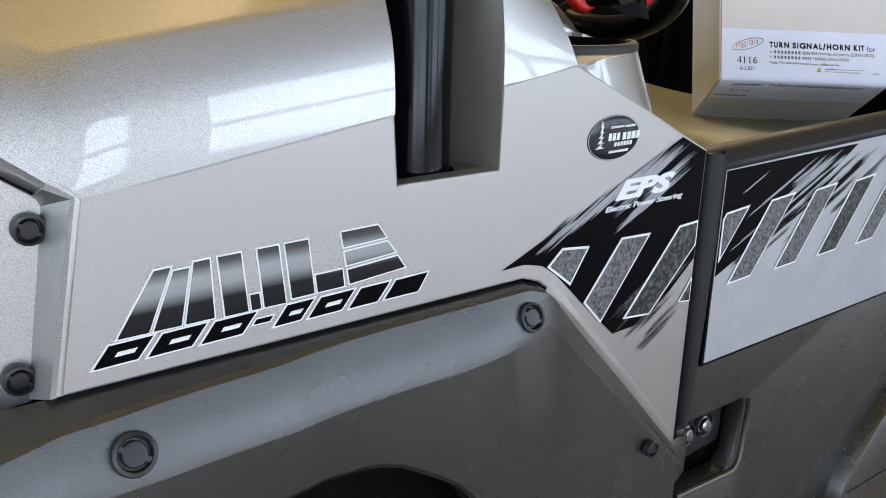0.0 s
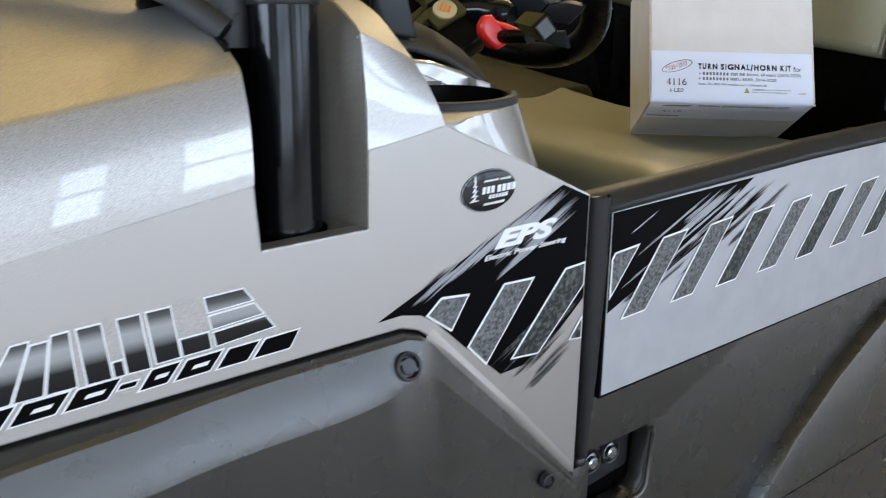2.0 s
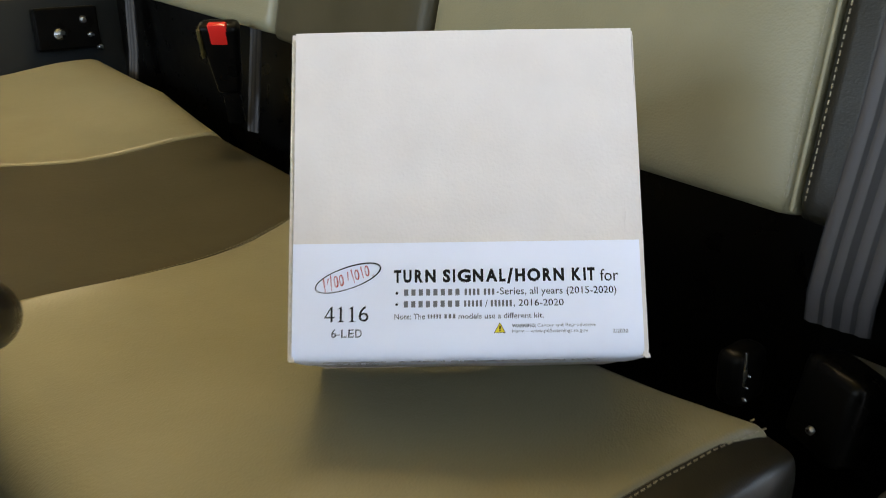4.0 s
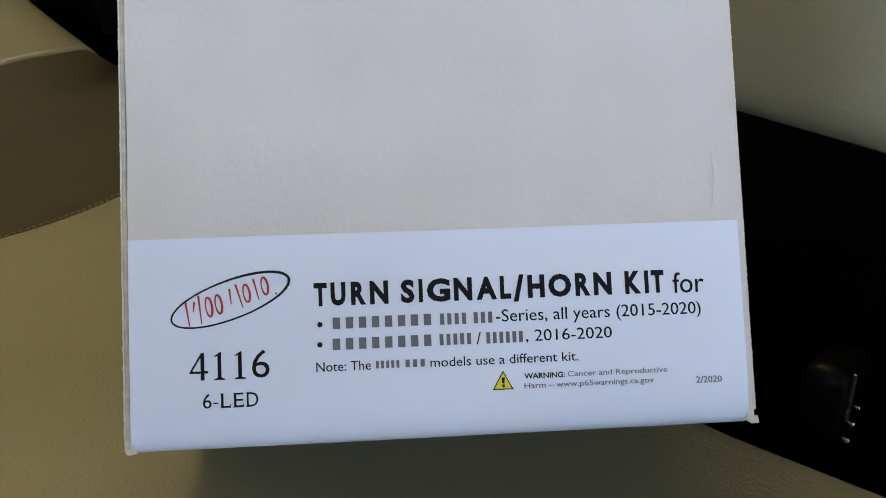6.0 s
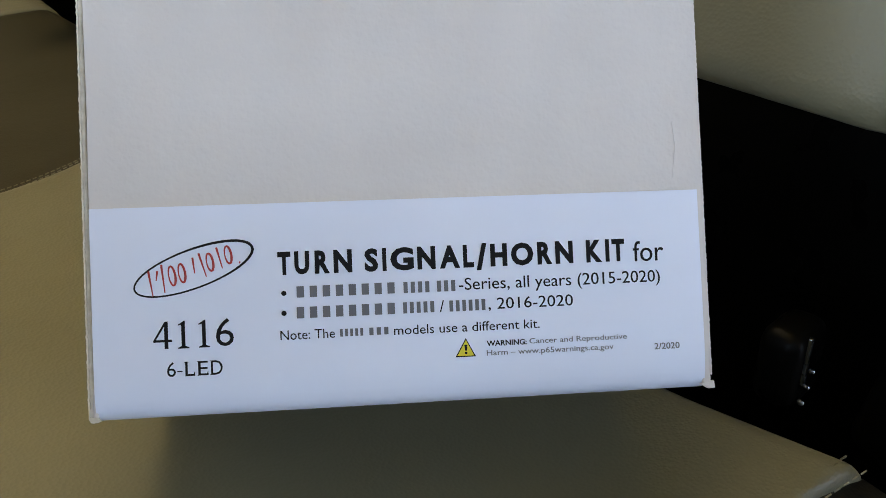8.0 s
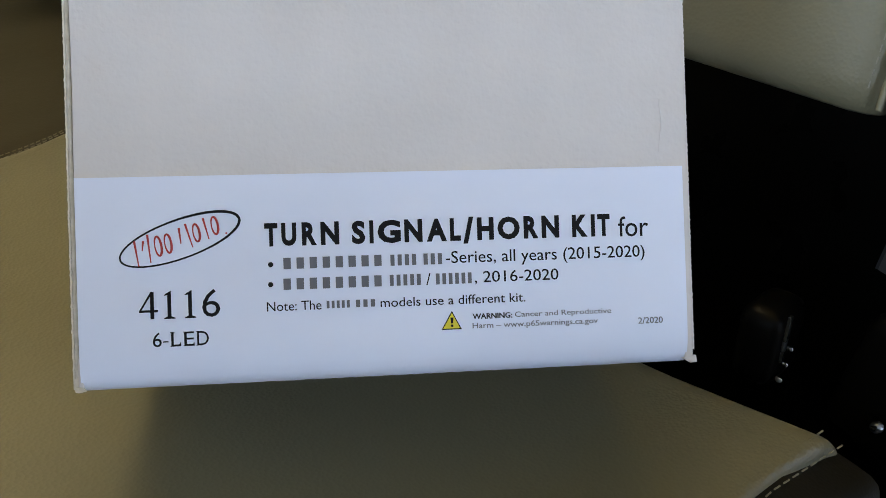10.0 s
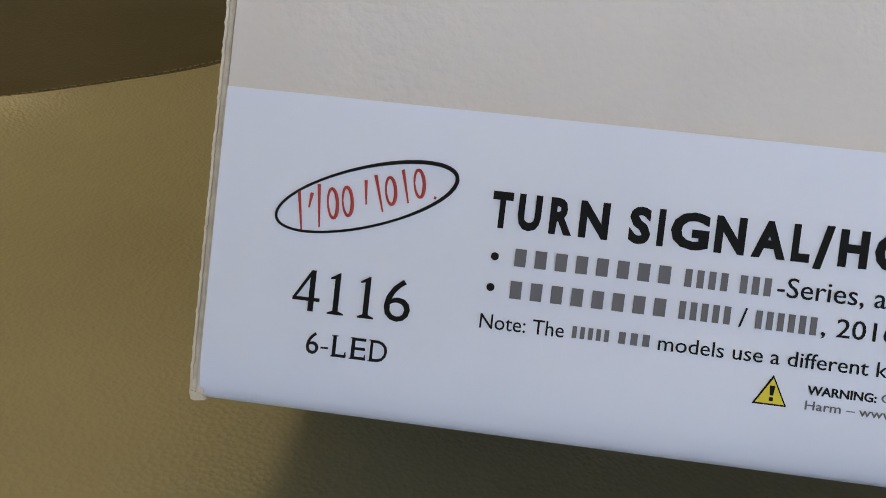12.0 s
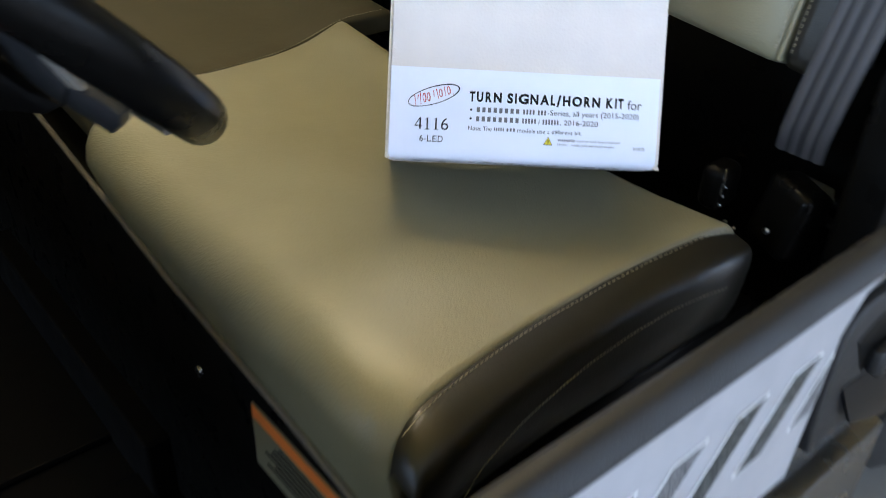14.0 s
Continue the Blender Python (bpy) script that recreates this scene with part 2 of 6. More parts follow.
def sweep(points, r, n=14, flat=1.0, closed=False):
    """A round (or flattened) bar along points; r may be a list."""
    pts = [Vector(p) for p in points]
    rs = r if isinstance(r, (list, tuple)) else [r] * len(pts)
    bm = bmesh.new()
    rings = []
    side = None
    for i, p in enumerate(pts):
        if closed:
            d = (pts[(i + 1) % len(pts)] - pts[i - 1]).normalized()
        else:
            d = (pts[min(i + 1, len(pts) - 1)] - pts[max(i - 1, 0)]).normalized()
        if side is None:
            side = d.orthogonal().normalized()
        side = (side - d * side.dot(d)).normalized()
        up = d.cross(side)
        rings.append([bm.verts.new(p + rs[i] * (math.cos(2 * math.pi * k / n) * side + flat * math.sin(2 * math.pi * k / n) * up)) for k in range(n)])
    pairs = list(zip(rings, rings[1:])) + ([(rings[-1], rings[0])] if closed else [])
    for a, b in pairs:
        for k in range(n):
            j = (k + 1) % n
            bm.faces.new((a[k], a[j], b[j], b[k]))
    if not closed:
        bm.faces.new(rings[0])
        bm.faces.new(rings[-1])
    return bm


def sheet(f, us, vs):
    """A surface through f(u, v)."""
    bm = bmesh.new()
    g = [[bm.verts.new(f(u, v)) for v in vs] for u in us]
    for a, b in zip(g, g[1:]):
        for k in range(len(vs) - 1):
            bm.faces.new((a[k], a[k + 1], b[k + 1], b[k]))
    return bm


def grid_sheet(rows):
    bm = bmesh.new()
    g = [[bm.verts.new(p) for p in r] for r in rows]
    for a, b in zip(g, g[1:]):
        for k in range(len(a) - 1):
            bm.faces.new((a[k], a[k + 1], b[k + 1], b[k]))
    return bm


def fine(rows, n=4):
    """The same surface as rows, with n smooth steps between neighbouring points both ways."""
    def run(pts):
        p = [Vector(q) for q in pts]
        out = []
        for i in range(len(p) - 1):
            a, b = p[i], p[i + 1]
            u = (b - p[i - 1]) * 0.5 if i else (b - a)
            v = (p[i + 2] - a) * 0.5 if i + 2 < len(p) else (b - a)
            for k in range(n):
                s = k / n
                out.append(a * (2 * s ** 3 - 3 * s * s + 1) + u * (s ** 3 - 2 * s * s + s) + b * (3 * s * s - 2 * s ** 3) + v * (s ** 3 - s * s))
        return out + [p[-1]]
    across = [run(r) for r in rows]
    return [list(r) for r in zip(*[run(c) for c in zip(*across)])]


def span(a, b, n):
    return [a + (b - a) * k / (n - 1) for k in range(n)]


def lerp_at(x, xs, ys):
    return float(np.interp(x, xs, ys))


def decal(name, poly, level, material, parent, label=""):
    """A thin film on the flank, level by level outwards."""
    return part(name, slab(poly, -0.0004 * level, -0.0004 * (level - 1) + 0.0001), material, parent, label)


def words(text, x0, x1, z0, z1, name, material, parent, axis="flank", level=1, shear=0.0, bold=0.0, label="", base=0.0):
    """Raised print of text that fills x0..x1, z0..z1."""
    cu = bpy.data.curves.new(name, "FONT")
    cu.body, cu.extrude, cu.shear, cu.offset = text, 0.01, shear, bold
    cu.resolution_u = 3
    tmp = new("tmp", cu)
    dg = bpy.context.evaluated_depsgraph_get()
    me = bpy.data.meshes.new_from_object(tmp.evaluated_get(dg))
    bpy.data.objects.remove(tmp)
    bpy.data.curves.remove(cu)
    co = np.empty(len(me.vertices) * 3)
    me.vertices.foreach_get("co", co)
    co = co.reshape(-1, 3)
    lo, hi = co.min(0), co.max(0)
    out = np.empty_like(co)
    out[:, 0] = x0 + (co[:, 0] - lo[0]) / (hi[0] - lo[0]) * (x1 - x0)
    out[:, 2] = z0 + (co[:, 1] - lo[1]) / (hi[1] - lo[1]) * (z1 - z0)
    out[:, 1] = np.where(co[:, 2] > 0, -0.0004 * level + base, -0.0004 * (level - 1) + 0.0001 + base)
    me.vertices.foreach_set("co", out.ravel())
    me.name = name
    me.materials.clear()
    me.materials.append(material)
    me.update()
    ob = new(name, me)
    ob.parent = parent
    if label:
        tagged(ob, label)
    return ob


# ------------------------------------------------------------------ the shop
def room_wall(name, x0, x1, y0, y1, z0, z1, mat, label):
    tagged(part(name, block(x0, x1, y0, y1, z0, z1), mat), label, "wall", kind="structure")


tagged(part("floor", block(-5, 6, WALL_Y - 0.15, 6, -0.2, 0), CONCRETE), "grey concrete shop floor", "floor", kind="structure")
tagged(part("ceiling", block(-5, 6, WALL_Y - 0.15, 6, CEIL, CEIL + 0.15), CEILING), "tan boarded shop ceiling", "ceiling", kind="structure")
bm = bmesh.new()
for y0, y1, z0, z1 in ((WALL_Y - 0.15, BAY[0], 0, CEIL), (BAY[1], 6, 0, CEIL), (BAY[0], BAY[1], 0, BAY[2]), (BAY[0], BAY[1], BAY[3], CEIL)):
    block(-5.15, -5, y0, y1, z0, z1, bm=bm)
tagged(part("wall_front", bm, WALL), "tan boarded shop wall with an opening for the added window", "wall", kind="structure")
bay = empty("window_7")
tagged(bay, "wide white-framed shop window, unseen, added ahead to light the backrest", "window", kind="structure")
for k in range(4):
    y = BAY[0] + (BAY[1] - BAY[0]) * k / 3
    part("glazing_bar", block(-5.09, -5.05, y - 0.03, y + 0.03, BAY[2], BAY[3]), FRAME_WHITE, bay)
for z in (BAY[2] + 0.03, 0.5 * (BAY[2] + BAY[3]), BAY[3] - 0.03):
    part("glazing_bar", block(-5.086, -5.054, BAY[0], BAY[1], z - 0.03, z + 0.03), FRAME_WHITE, bay)
room_wall("wall_back", 6, 6.15, WALL_Y - 0.15, 6, 0, CEIL, WALL, "tan boarded shop wall")
room_wall("wall_far", -5, 6, 6, 6.15, 0, CEIL, WALL, "tan boarded shop wall")
cuts = [-5.0] + [v for w in WINDOWS for v in w] + [6.0]
bm = bmesh.new()
block(-5, 6, WALL_Y - 0.15, WALL_Y, 0, LOW[2], bm=bm)
block(-5, LOW[0], WALL_Y - 0.15, WALL_Y, LOW[2], LOW[3], bm=bm)
block(LOW[1], 6, WALL_Y - 0.15, WALL_Y, LOW[2], LOW[3], bm=bm)
block(-5, 6, WALL_Y - 0.15, WALL_Y, LOW[3], WIN_Z[0], bm=bm)
block(-5, 6, WALL_Y - 0.15, WALL_Y, WIN_Z[1], HIGH[2], bm=bm)
block(-5, HIGH[0], WALL_Y - 0.15, WALL_Y, HIGH[2], HIGH[3], bm=bm)
block(HIGH[1], 6, WALL_Y - 0.15, WALL_Y, HIGH[2], HIGH[3], bm=bm)
block(-5, 6, WALL_Y - 0.15, WALL_Y, HIGH[3], CEIL, bm=bm)
for a, b in zip(cuts[::2], cuts[1::2]):
    block(a, b, WALL_Y - 0.15, WALL_Y, *WIN_Z, bm=bm)
tagged(part("wall_window", bm, WALL_GREY), "grey shop wall with high windows", "wall", kind="structure")
for n, (a, b) in enumerate(WINDOWS):
    win = empty("window_%d" % (n + 1))
    tagged(win, "high white-framed shop window with glazing bars", "window", kind="structure")
    y0, y1 = WALL_Y - 0.09, WALL_Y - 0.05
    bars = 3 if b - a > 0.8 else 2
    for k in range(bars):
        x = a + (b - a) * k / (bars - 1)
        part("glazing_bar", block(x - 0.025, x + 0.025, y0, y1, *WIN_Z), FRAME_WHITE, win)
    for z in (WIN_Z[0] + 0.025, 1.5, WIN_Z[1] - 0.025):
        part("glazing_bar", block(a, b, y0 + 0.004, y1 - 0.004, z - 0.025, z + 0.025), FRAME_WHITE, win)
# Unseen white strip, added so the hood mirrors grey beside the tan ceiling.
tagged(part("reflector_strip", block(-5, 6, WALL_Y, -1.25, CEIL - 0.12, CEIL - 0.06), WALL_GREY), "unseen white strip under the ceiling, added for the hood's grey reflection", "ceiling", kind="structure")
# Unseen fixtures, made up to carry the overhead lamps.
for ly, warm in ((-0.8, 0), (1.5, 1)):
    for lx in ((-1.9, -0.35, 1.2, 2.75) if not warm else (1.3, 2.85)):
        lamp = empty("hanging_tube_light")
        tagged(lamp, "unseen long white fluorescent light hung from the ceiling", "ceiling light", group="ceiling lights")
        # In the first row this plate screens the tube from the hood.
        part("housing", block(lx - 0.72, lx + 0.72, ly + (0.06 if not warm else -0.04), ly + (0.075 if not warm else 0.04), HANG - 0.14 if not warm else HANG, HANG + 0.05, 0.004), FRAME_WHITE, lamp)
        part("tube", sweep([(lx - 0.68, ly + 0.04 * (1 - warm), HANG - 0.012), (lx + 0.68, ly + 0.04 * (1 - warm), HANG - 0.012)], 0.012), TUBE_GLOW if warm else TUBE_WHITE, lamp)
        for k in (-0.6, 0.6):
            part("hanger_rod", sweep([(lx + k, ly + 0.066 * (1 - warm), HANG + 0.04), (lx + k, ly + 0.066 * (1 - warm), CEIL)], 0.005, 8), FRAME_WHITE, lamp)

# ------------------------------------------------------------------ the vehicle
LEAN = Matrix.Translation((0, 0, 0.9)) @ Matrix.Rotation(radians(-5.5), 4, "X") @ Matrix.Translation((0, 0, -0.9))
vehicle = empty("utility_vehicle")
vehicle.matrix_world = LEAN
tagged(vehicle, "silver and black side-by-side utility vehicle with open cab", "vehicle")
V = vehicle


def zc(x):
    return 0.979 + 0.143 * (x + 0.422)


# --- flank of the hood
flank_poly = [(-0.458, 0.8856), (-0.4393, 0.9785), (-0.40, zc(-0.40)), (-0.34, zc(-0.34)), (-0.2735, zc(-0.2735)), (-0.2715, 0.9608), (-0.2, 0.9605),
              (-0.198, 1.0105), (-0.139, 1.0195), (-0.066, 0.984), (-0.0015, 0.951), (-0.003, 0.706), (-0.013, 0.718), (-0.073, 0.785),
              (-0.131, 0.848), (-0.152, 0.873), (-0.162, 0.881), (-0.176, 0.886)]
hood = part("hood_side_panel", slab(flank_poly, 0.0, 0.012, 0.0014), PAINT, V, "silver metallic painted hood side panel", 12)

PROF = [(0.0, 0.0), (0.0005, 0.005), (0.0011, 0.010), (0.0028, 0.020), (0.0051, 0.030), (0.0083, 0.040), (0.0133, 0.050), (0.0180, 0.0590), (0.0196, 0.0611), (0.0220, 0.0630), (0.034, 0.0692), (0.055, 0.0800), (0.09, 0.0985), (0.14, 0.117), (0.25, 0.138), (0.5, 0.155), (0.81, 0.16)]


def front_rise(x):
    """Height by which the lower edge of the shoulder climbs towards the nose."""
    return 0.0 if x > -0.4393 else min(0.10, 0.95 * (-0.4393 - x))


def hood_top(x, k):
    q = PROF[k][1]
    if x < -0.44:
        x -= 0.002 * k
    elif x > -0.28:
        x += 0.006 * min(1, q / 0.07)
    f = front_rise(x)
    q = f + q * (1 - f / 0.16)
    return (x, lerp_at(q, [b for a, b in PROF], [a for a, b in PROF]), zc(max(x, -0.55)) + q - 0.0002)


part("hood_top", sheet(hood_top, [-0.75, -0.65, -0.56, -0.52, -0.49, -0.4662, -0.4584, -0.4504, -0.4393, -0.42, -0.40, -0.34, -0.2735], range(len(PROF))), PAINT, V,
     "silver metallic hood shoulder curving inwards", 40, 0.004)
ret_a = [(-0.458, 0, 0.8856), (-0.4486, 0, 0.932), (-0.4393, 0, 0.9785)] + [hood_top(x, 0) for x in (-0.4504, -0.4584, -0.4662, -0.49, -0.52)]
ret_b = [(-0.4646, 0.0256, 0.8769), (-0.4534, 0.0242, 0.9412), (-0.4494, 0.0238, 0.9703), (-0.4517, 0.0240, 0.9764), (-0.4562, 0.0247, 0.9796), (-0.4643, 0.0261, 0.9856), (-0.4926, 0.0301, 1.0064), (-0.5205, 0.0355, 1.0298)]
for name_, lo_, hi_ in (("hood_return", 0, 4), ("hood_return_top", 3, 8)):
    part(name_, grid_sheet([[tuple(p + (q - p) * k for p, q in zip(a, b)) for a, b in zip(ret_a[lo_:hi_], ret_b[lo_:hi_])] for k in (0, 0.5, 1)]), PAINT, V, "", 30, 0.003)
part("hood_front_edge", sweep([(-0.4566, 0.0021, 0.8865), (-0.4476, 0.0021, 0.932), (-0.4388, 0.0021, 0.9765), (-0.4420, 0.0026, 0.9800), (-0.4500, 0.0040, 0.9868), (-0.4580, 0.0060, 0.9935)], 0.0027, 10), PAINT, V, "", 60)
nose_bm = slab([(-0.6764, 0.8695), (-0.65, 1.0861), (-0.5213, 1.0297), (-0.4646, 0.9847), (-0.4565, 0.9788), (-0.4520, 0.9755), (-0.4500, 0.9730), (-0.4495, 0.9692), (-0.4522, 0.9489), (-0.4569, 0.9194), (-0.4632, 0.8832), (-0.4647, 0.8771), (-0.4789, 0.8745)], 0.0180, 0.034, 0.0012)
for v in nose_bm.verts:
    v.co.y += 0.013 * (v.co.z - 0.92) - 0.19 * (v.co.x + 0.45)
nose = part("front_corner_panel", nose_bm, PAINT, V, "light silver front corner panel", 12)


part("hood_lower_lip", grid_sheet([[(-0.1560, -0.0001, 0.8745), (-0.150, -0.0001, 0.8665), (-0.128, -0.0001, 0.8428), (-0.0705, -0.0001, 0.7805), (-0.0085, -0.0001, 0.7110)],
                                    [(-0.1530, -0.0002, 0.8775), (-0.147, -0.0012, 0.8690), (-0.125, -0.0018, 0.8455), (-0.0675, -0.0018, 0.7833), (-0.0065, -0.0002, 0.7140)],
                                    [(-0.1500, -0.0001, 0.8800), (-0.1435, -0.0001, 0.8722), (-0.1215, -0.0001, 0.8487), (-0.0640, -0.0001, 0.7865), (-0.0045, -0.0001, 0.7180)]]), PAINT, V, "", 30)


def push_clip(parent, c, r, ring=False):
    body = part("push_clip" if not ring else "washer_bolt", lathe([(r, 0.0), (r, 0.0034), (r * 0.95, 0.0052), (r * 0.78, 0.0056), (r * 0.72, 0.0046), (r * 0.69, 0.0020), (0, 0.0020)], c, (0, -1, 0), 28), CLIP_BLACK, parent, "", 35)
    part("clip_centre", lathe([(r * 0.60, 0.0020), (r * 0.58, 0.0040), (r * 0.52, 0.0046), (0, 0.0049)], c, (0, -1, 0), 24), CLIP_BLACK, body, "", 35)
    for k in range(2):
        a = 0.6 + math.pi * k
        m = Matrix.Translation(c) @ Matrix.Rotation(a, 4, "Y")
        part("clip_tab", turn_to(block(r * 0.5, r * 0.74, -0.0046, -0.002, -r * 0.12, r * 0.12), m), CLIP_BLACK, body)
    return body


push_clip(V, (-0.4568, 0.0197, 0.9619), 0.0076)
push_clip(V, (-0.4695, 0.0207, 0.8910), 0.0076)

# --- column behind the roll bar socket
col = grid_sheet(fine([[(-0.198, 0.0, 1.0105), (-0.1962, 0.003, 1.035), (-0.1948, 0.0075, 1.06), (-0.1941, 0.0112, 1.0788)],
                  [(-0.168, 0.0, 1.0145), (-0.170, 0.0035, 1.033), (-0.172, 0.008, 1.052), (-0.174, 0.0133, 1.070)],
                  [(-0.139, 0.0, 1.0195), (-0.143, 0.004, 1.033), (-0.148, 0.009, 1.047), (-0.1544, 0.0154, 1.0615)]], 5))
part("cowl_column", col, PAINT, V, "silver metallic cowl column", 30, 0.004)
cowl = grid_sheet(fine([[(-0.1941, 0.0112, 1.0788), (-0.1905, 0.025, 1.0840), (-0.1835, 0.06, 1.0947), (-0.186, 0.10, 1.1035), (-0.20, 0.16, 1.112), (-0.24, 0.28, 1.12)],
                   [(-0.1544, 0.0154, 1.0615), (-0.158, 0.04, 1.0815), (-0.1573, 0.06, 1.0905), (-0.155, 0.09, 1.0985), (-0.152, 0.14, 1.113), (-0.16, 0.28, 1.12)]]))
part("cowl_top", cowl, PAINT, V, "silver painted cowl top", 30, 0.004)
part("cowl_rear_face", grid_sheet([[(-0.139, 0.0, 1.0195), (-0.1544, 0.0154, 1.0615), (-0.158, 0.04, 1.0815), (-0.1573, 0.06, 1.0905)],
                                   [(-0.128, 0.03, 1.012), (-0.143, 0.045, 1.045), (-0.150, 0.055, 1.065), (-0.150, 0.07, 1.08)]]), PAINT, V, "", 30, 0.003)
part("dash_side_panel", grid_sheet([[(-0.1505, 0.06, 1.078), (-0.1573, 0.062, 1.0905), (-0.155, 0.09, 1.0985), (-0.152, 0.14, 1.113), (-0.150, 0.17, 1.120)],
                                    [(-0.132, 0.110, 1.072), (-0.129, 0.122, 1.080), (-0.121, 0.150, 1.091), (-0.113, 0.18, 1.106), (-0.107, 0.21, 1.117)],
                                    [(-0.092, 0.190, 1.066), (-0.090, 0.195, 1.076), (-0.087, 0.205, 1.087), (-0.084, 0.214, 1.098), (-0.083, 0.225, 1.110)],
                                    [(-0.0534, 0.254, 1.062), (-0.054, 0.250, 1.073), (-0.056, 0.240, 1.083), (-0.058, 0.233, 1.090), (-0.062, 0.240, 1.103)]]), PAINT, V, "silver painted dash side", 40, 0.003)

# --- roll bar socket and tube
socket = part("roll_bar_socket", grid_sheet([[(-0.2, -0.0, 0.9605), (-0.199, 0.0, 1.01), (-0.1945, 0.0112, 1.0788), (-0.1842, 0.06, 1.0942), (-0.187, 0.10, 1.103)],
                                             [(-0.206, 0.035, 0.9585), (-0.205, 0.036, 1.01), (-0.2005, 0.045, 1.068), (-0.197, 0.072, 1.086), (-0.198, 0.10, 1.097)],
                                             [(-0.213, 0.07, 0.957), (-0.213, 0.07, 1.01), (-0.212, 0.075, 1.055), (-0.212, 0.088, 1.072), (-0.212, 0.10, 1.082)]]), RECESS, V, "grey plastic lining of the roll bar socket", 80, 0.003)
part("socket_back", slab([(-0.30, 0.94), (-0.30, 1.16), (-0.225, 1.16), (-0.205, 0.94)], 0.085, 0.09), SMOOTH_BLACK, V)
part("socket_side", grid_sheet([[(-0.2735, 0.012, 0.9605), (-0.2735, 0.012, 1.0), (-0.27, 0.036, 1.075)], [(-0.2735, 0.085, 0.957), (-0.2735, 0.085, 1.0), (-0.272, 0.085, 1.09)]]), SMOOTH_BLACK, V, "", None, 0.003)
bm = bmesh.new()
ring_o = [(-0.2715, 0.0), (-0.236, 0.0), (-0.2, 0.0), (-0.2045, 0.035), (-0.212, 0.085), (-0.245, 0.085), (-0.2735, 0.085), (-0.2735, 0.04)]
hc, hr, hs = (-0.2390, 0.0470), 0.0310, 0.0365 / 0.0310
va = [bm.verts.new((x, y, 0.9605)) for x, y in ring_o]
n_in = 32
vb = [bm.verts.new((hc[0] + hr * math.cos(2 * math.pi * k / n_in), hc[1] + hs * hr * math.sin(2 * math.pi * k / n_in), 0.9575)) for k in range(n_in)]
ang = [math.atan2(y - hc[1], x - hc[0]) % (2 * math.pi) for x, y in ring_o]
for k in range(n_in):
    j = (k + 1) % n_in
    mid = (2 * math.pi * (k + 0.5) / n_in)
    best = min(range(8), key=lambda i: abs((ang[i] - mid + math.pi) % (2 * math.pi) - math.pi))
    bm.faces.new((vb[k], vb[j], va[best]))
    nxt = min(range(8), key=lambda i: abs((ang[i] - (mid + 2 * math.pi / n_in) + math.pi) % (2 * math.pi) - math.pi))
    if nxt != best:
        bm.faces.new((vb[j], va[nxt], va[best]))
part("socket_floor", bm, RECESS, V, "", 30)
# Near-black lining puts the shade inside the hole into its colour.
part("socket_hole", turn_to(lathe([(hr + 0.0003, 0.0595), (hr, 0.056), (hr - 0.002, 0.0), (0, 0.0)], (0, 0, 0.898), (0, 0, 1), 32), Matrix.Translation((hc[0], hc[1], 0)) @ Matrix.Diagonal((1, hs, 1, 1))), principled("hole_shade_black", (0.002, 0.002, 0.002), 0.8, spec=0.05), V, "hole round the roll bar, near-black for its shade", 40)
tube_p = [(-0.241, 0.030, 0.88), (-0.2350, 0.0365, 0.96), (-0.2290, 0.043, 1.05), (-0.2265, 0.0465, 1.094)]
part("roll_bar", sweep(tube_p, 0.0205, 32), GLOSS_BLACK, V, "gloss black roll bar tube", 40)
up_d = Vector(tube_p[-1]) - Vector(tube_p[-2])
part("roll_bar_flange", lathe([(0.0, 0), (0.0215, 0), (0.0225, 0.002), (0.0225, 0.006), (0.0205, 0.008), (0.018, 0.009), (0.0, 0.009)], tube_p[-1], up_d, 32), CLIP_BLACK, V, "", 35)
part("upper_roll_bar", sweep([(-0.2265, 0.0465, 1.10), (-0.219, 0.055, 1.17), (-0.19, 0.07, 1.35), (-0.13, 0.1, 1.7)], 0.0165, 28), GLOSS_BLACK, V, "", 40)
for a in (0.3, 2.2, 4.1, 5.5):
    part("flange_bolt", lathe([(0.0035, 0), (0.0035, 0.003), (0.002, 0.0042), (0, 0.0042)], (-0.2265 + 0.0195 * math.cos(a), 0.0465 + 0.0195 * math.sin(a), 1.1015), up_d, 6), STEEL, V)

# --- windscreen seal on the hood
seal = [(-0.263, 0.049, 1.081), (-0.285, 0.066, 1.101), (-0.325, 0.10, 1.122), (-0.40, 0.18, 1.142), (-0.45, 0.5, 1.165)]
part("windscreen_seal", sweep(seal, 0.0085, 14, 0.8), RUBBER, V, "black hollow rubber windscreen seal", 40)
part("seal_lip", sweep([(p[0] + 0.011, p[1] + 0.006, p[2] + 0.004) for p in seal], 0.0065, 12), RUBBER, V, "", 40)
d_ = (Vector(seal[0]) - Vector(seal[1])).normalized()
# Near-black discs stand for the dark hollows; the seal itself is solid.
for off, r in (((0, 0, 0), 0.0048), ((0.012, 0.006, 0.004), 0.0036)):
    c_ = Vector(seal[0]) + Vector(off) + d_ * 0.0006
    part("seal_hollow_disc", lathe([(r, 0), (r, 0.0006), (r * 0.7, 0.0002), (0, 0.0002)], c_, d_, 14), principled("seal_hole_shade", (0.003, 0.003, 0.003), 0.9, spec=0.1), V)
part("windscreen_post", sweep([(-0.255, 0.062, 1.07), (-0.252, 0.064, 1.12), (-0.235, 0.07, 1.3), (-0.2, 0.09, 1.5)], 0.012, 12), RUBBER, V, "", 40)

